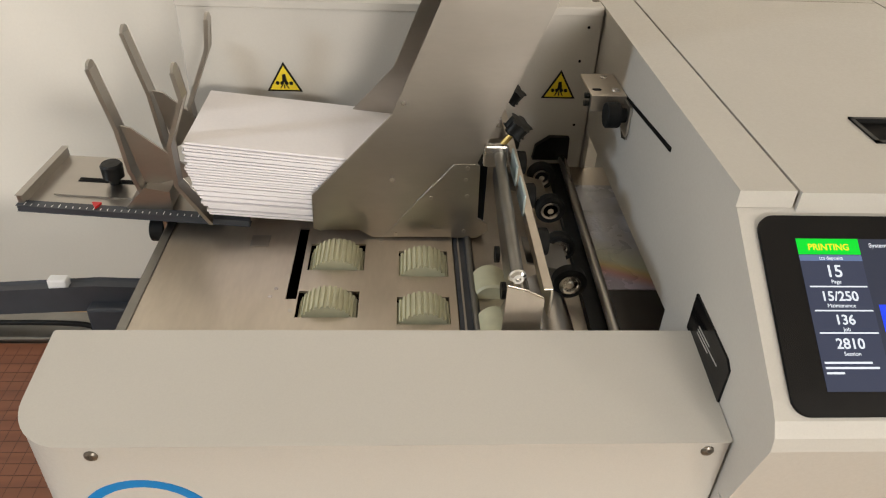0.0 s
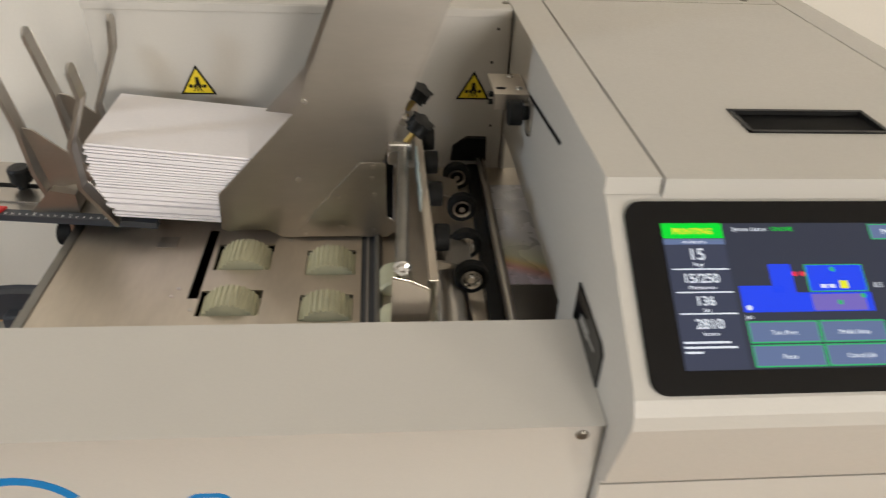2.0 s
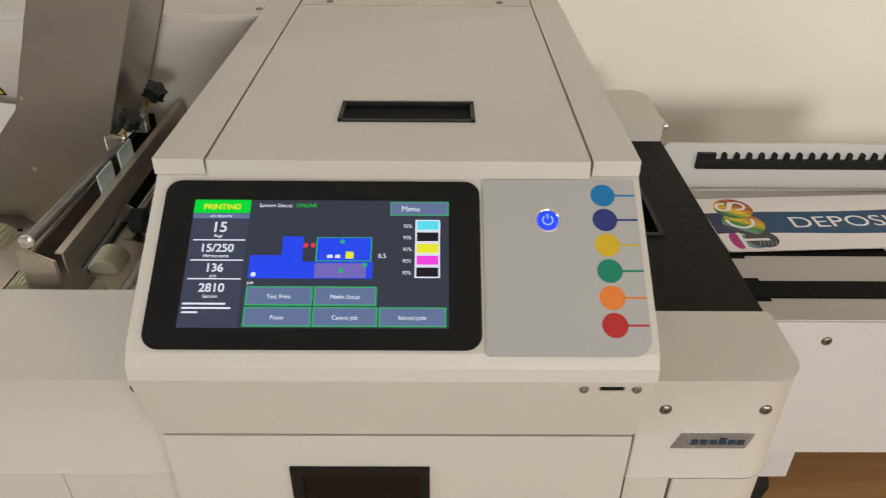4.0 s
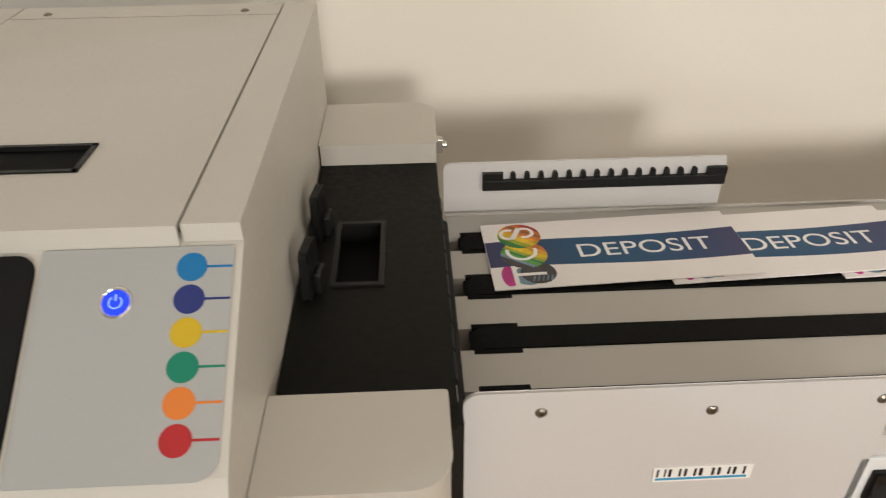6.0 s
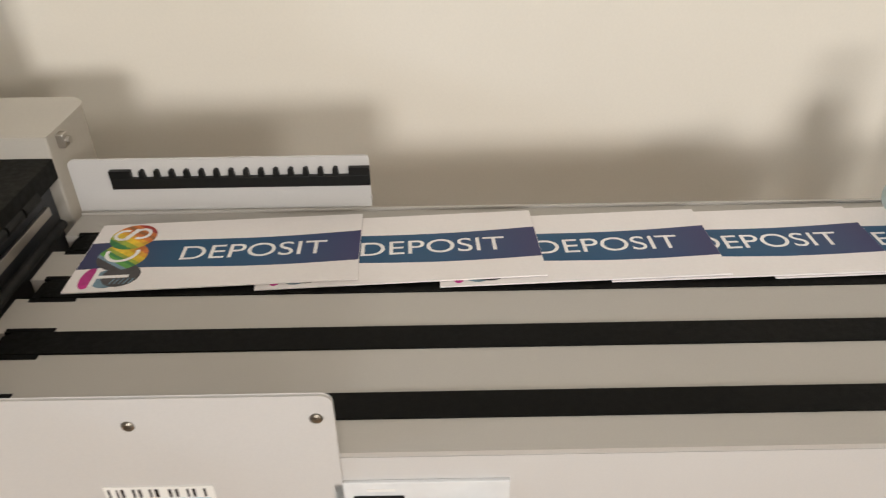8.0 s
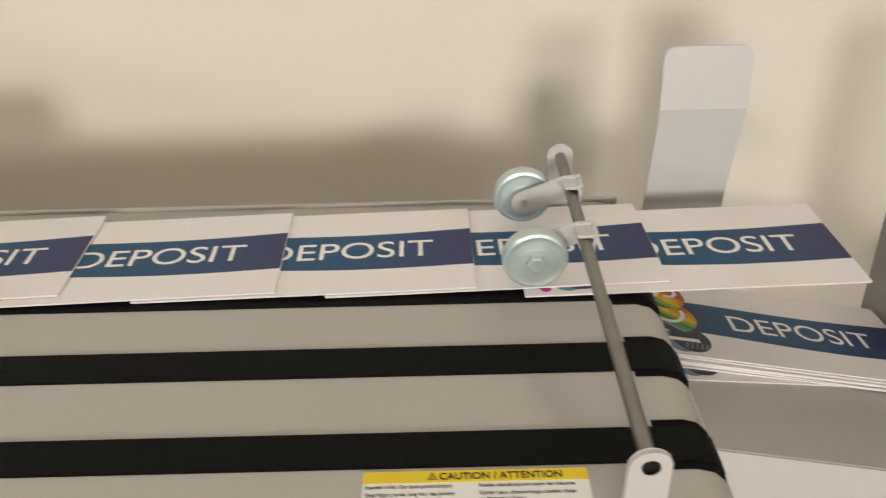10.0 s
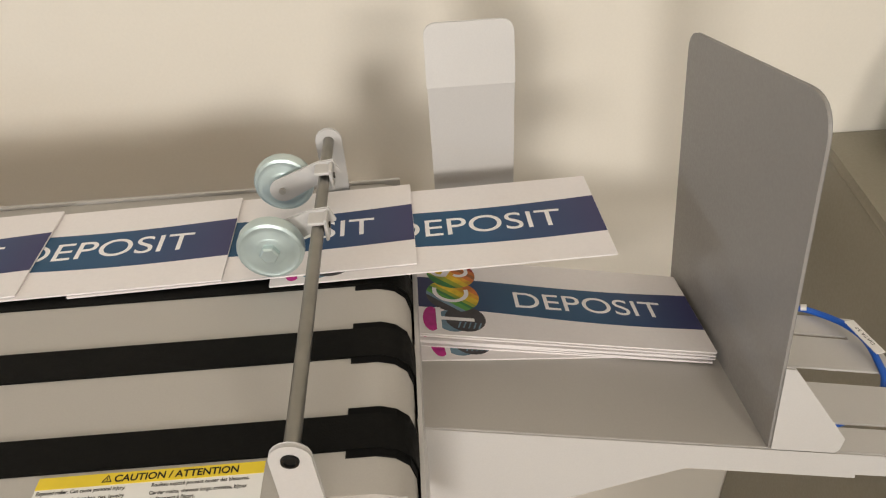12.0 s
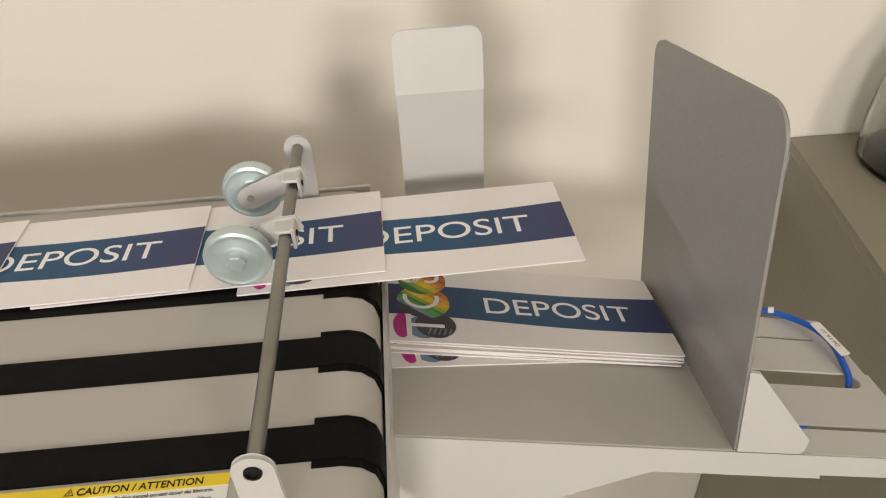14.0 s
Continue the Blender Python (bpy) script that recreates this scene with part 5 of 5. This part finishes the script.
def ink_arc(cx, cy, r0, r1, a0, a1):
    """One flat curved stroke."""
    n = 16
    turn = [radians(a0 + (a1 - a0) * k / n) for k in range(n + 1)]
    pts = [(cx + r1 * math.cos(a), cy + r1 * math.sin(a)) for a in turn] + [(cx + r0 * math.cos(a), cy + r0 * math.sin(a)) for a in reversed(turn)]
    return prism(pts, "z", TH + 0.0004, TH + 0.00048)


part("mark_arc", ink_arc(-0.2085, 0.0560, 0.0115, 0.0150, 165, 375), PRINT_WHITE, env)
part("mark_arc", ink_arc(-0.2160, 0.0850, 0.0058, 0.0092, 60, 300), PRINT_WHITE, env)
part("mark_arc", ink_arc(-0.2005, 0.0865, 0.0058, 0.0092, -120, 120), PRINT_WHITE, env)
bm = prism([(-0.2165, 0.0760), (-0.2110, 0.0765), (-0.2020, 0.0945), (-0.2075, 0.0955)], "z", TH + 0.0004, TH + 0.00048)
part("mark_stroke", bm, PRINT_WHITE, env)
bm = prism([(-0.2220, 0.0060), (-0.2180, 0.0060), (-0.2180, 0.0175), (-0.1920, 0.0175), (-0.1920, 0.0215), (-0.2180, 0.0215), (-0.2180, 0.0330), (-0.2220, 0.0330)], "z", TH + 0.0004, TH + 0.00048)
part("mark_bar", bm, PRINT_WHITE, env)

# shingled line on the belts: each one rests on the next
rnd = random.Random(9)
line = []
for k, xr in enumerate((0.231, 0.388, 0.540, 0.681, 0.816, 0.955)):
    yr = 0.1765 + 0.002 * math.sin(k * 1.7) + rnd.uniform(-0.001, 0.001) - 0.006 * (k == 5)
    line.append(pose(xr, yr, 0.0052, 0, -0.72, 2.2 - 0.25 * k + rnd.uniform(-0.5, 0.5)))
env.matrix_world = line[0]
for m in line[1:]:
    copy_thing(env, m)
# caught pile in the tray, the lowest one askew
copy_thing(env, TO @ pose(0.2390, 0.0960, 0.0003, 0, 0, 7.5))
for k in range(1, 9):
    copy_thing(env, TO @ pose(0.2325 + rnd.uniform(-0.006, 0.002) * (k < 8), 0.0850 + rnd.uniform(-0.004, 0.004) * (k < 8), 0.0003 + 0.0014 * k, 0, 0.0, 0.7 + rnd.uniform(-0.9, 0.9) * (k < 8)))

# ---- cabinet, jar and network cable beyond the tray ----
cab = tagged(empty("side_cabinet", (1.6, 0.3, -0.94)), "beige metal cabinet beside the tray", "cabinet")
BEIGE = material("beige_metal", (0.27, 0.245, 0.19), 0.5, vary=0.02, scale=600, stain=0.04)
part("body", prism([(1.316, WALL_Y - 0.004), (1.247, 0.02), (1.247, -0.10), (2.2, -0.10), (2.2, WALL_Y - 0.004)], "z", -0.935, -0.1345), BEIGE, cab)
part("top", prism([(1.310, WALL_Y - 0.004), (1.241, 0.02), (1.241, -0.106), (2.2, -0.106), (2.2, WALL_Y - 0.004)], "z", -0.1340, -0.1205), BEIGE, cab, bevel=0.002)
jar = tagged(empty("glass_jar", (1.440, 0.445, -0.1205)), "clear glass jar standing on the cabinet", "jar")
glass = bpy.data.materials.new("clear_glass")
glass.use_nodes = True
gb = glass.node_tree.nodes["Principled BSDF"]
gb.inputs["Base Color"].default_value = (0.93, 0.95, 0.92, 1)
gb.inputs["Transmission Weight"].default_value = 1.0
gb.inputs["Roughness"].default_value = 0.05
gb.inputs["IOR"].default_value = 1.45
part("jar_wall", lathe([(0, 0.082), (0.006, 0.089), (0.05, 0.090), (0.10, 0.084), (0.14, 0.070), (0.165, 0.054), (0.18, 0.054), (0.18, 0.050), (0.165, 0.050), (0.14, 0.066), (0.10, 0.080), (0.05, 0.086), (0.010, 0.084), (0.008, 0.0)], (1.440, 0.445, -0.1205), (1.440, 0.445, 1), 40), glass, jar, smooth=40)
cable = tagged(empty("network_cable", (1.17, 0.18, -0.08)), "blue network cable with a white tag over the tray", "cable")
pts = [TO @ Vector(p) for p in ((0.322, 0.178, -0.012), (0.345, 0.172, 0.002), (0.364, 0.158, 0.006), (0.375, 0.141, 0.009), (0.381, 0.122, 0.009), (0.382, 0.102, 0.005), (0.381, 0.084, -0.002), (0.376, 0.077, -0.020), (0.352, 0.085, -0.06), (0.290, 0.12, -0.095), (0.215, 0.145, -0.12), (0.185, 0.15, -0.20), (0.165, 0.15, -0.34), (0.12, 0.15, -0.5))]
part("sheath", tube(pts, 0.0028, 12), BLUE_CABLE, cable, smooth=60)
part("marker_ring", tube([TO @ Vector((0.3485, 0.1705, 0.0040)), TO @ Vector((0.3525, 0.1683, 0.0058))], 0.0034, 12), LABEL_WHITE, cable, "white marker ring", smooth=40)
mt = TO @ Matrix.Translation((0.3790, 0.1220, 0.0125)) @ Matrix.Rotation(radians(-72), 4, "Z") @ Matrix.Rotation(radians(8), 4, "Y")
tag_ob = part("cable_tag", box((-0.019, -0.0052, -0.0006), (0.019, 0.0052, 0.0008), mt), LABEL_WHITE, cable, "white tag", bevel=0.0005)
lettering("DATA 37", 0.0052, BLACK, mt @ Matrix.Translation((0.010, 0.0018, 0.0009)) @ Matrix.Rotation(math.pi, 4, "Z"), tag_ob, "tag_text", 0.00005)
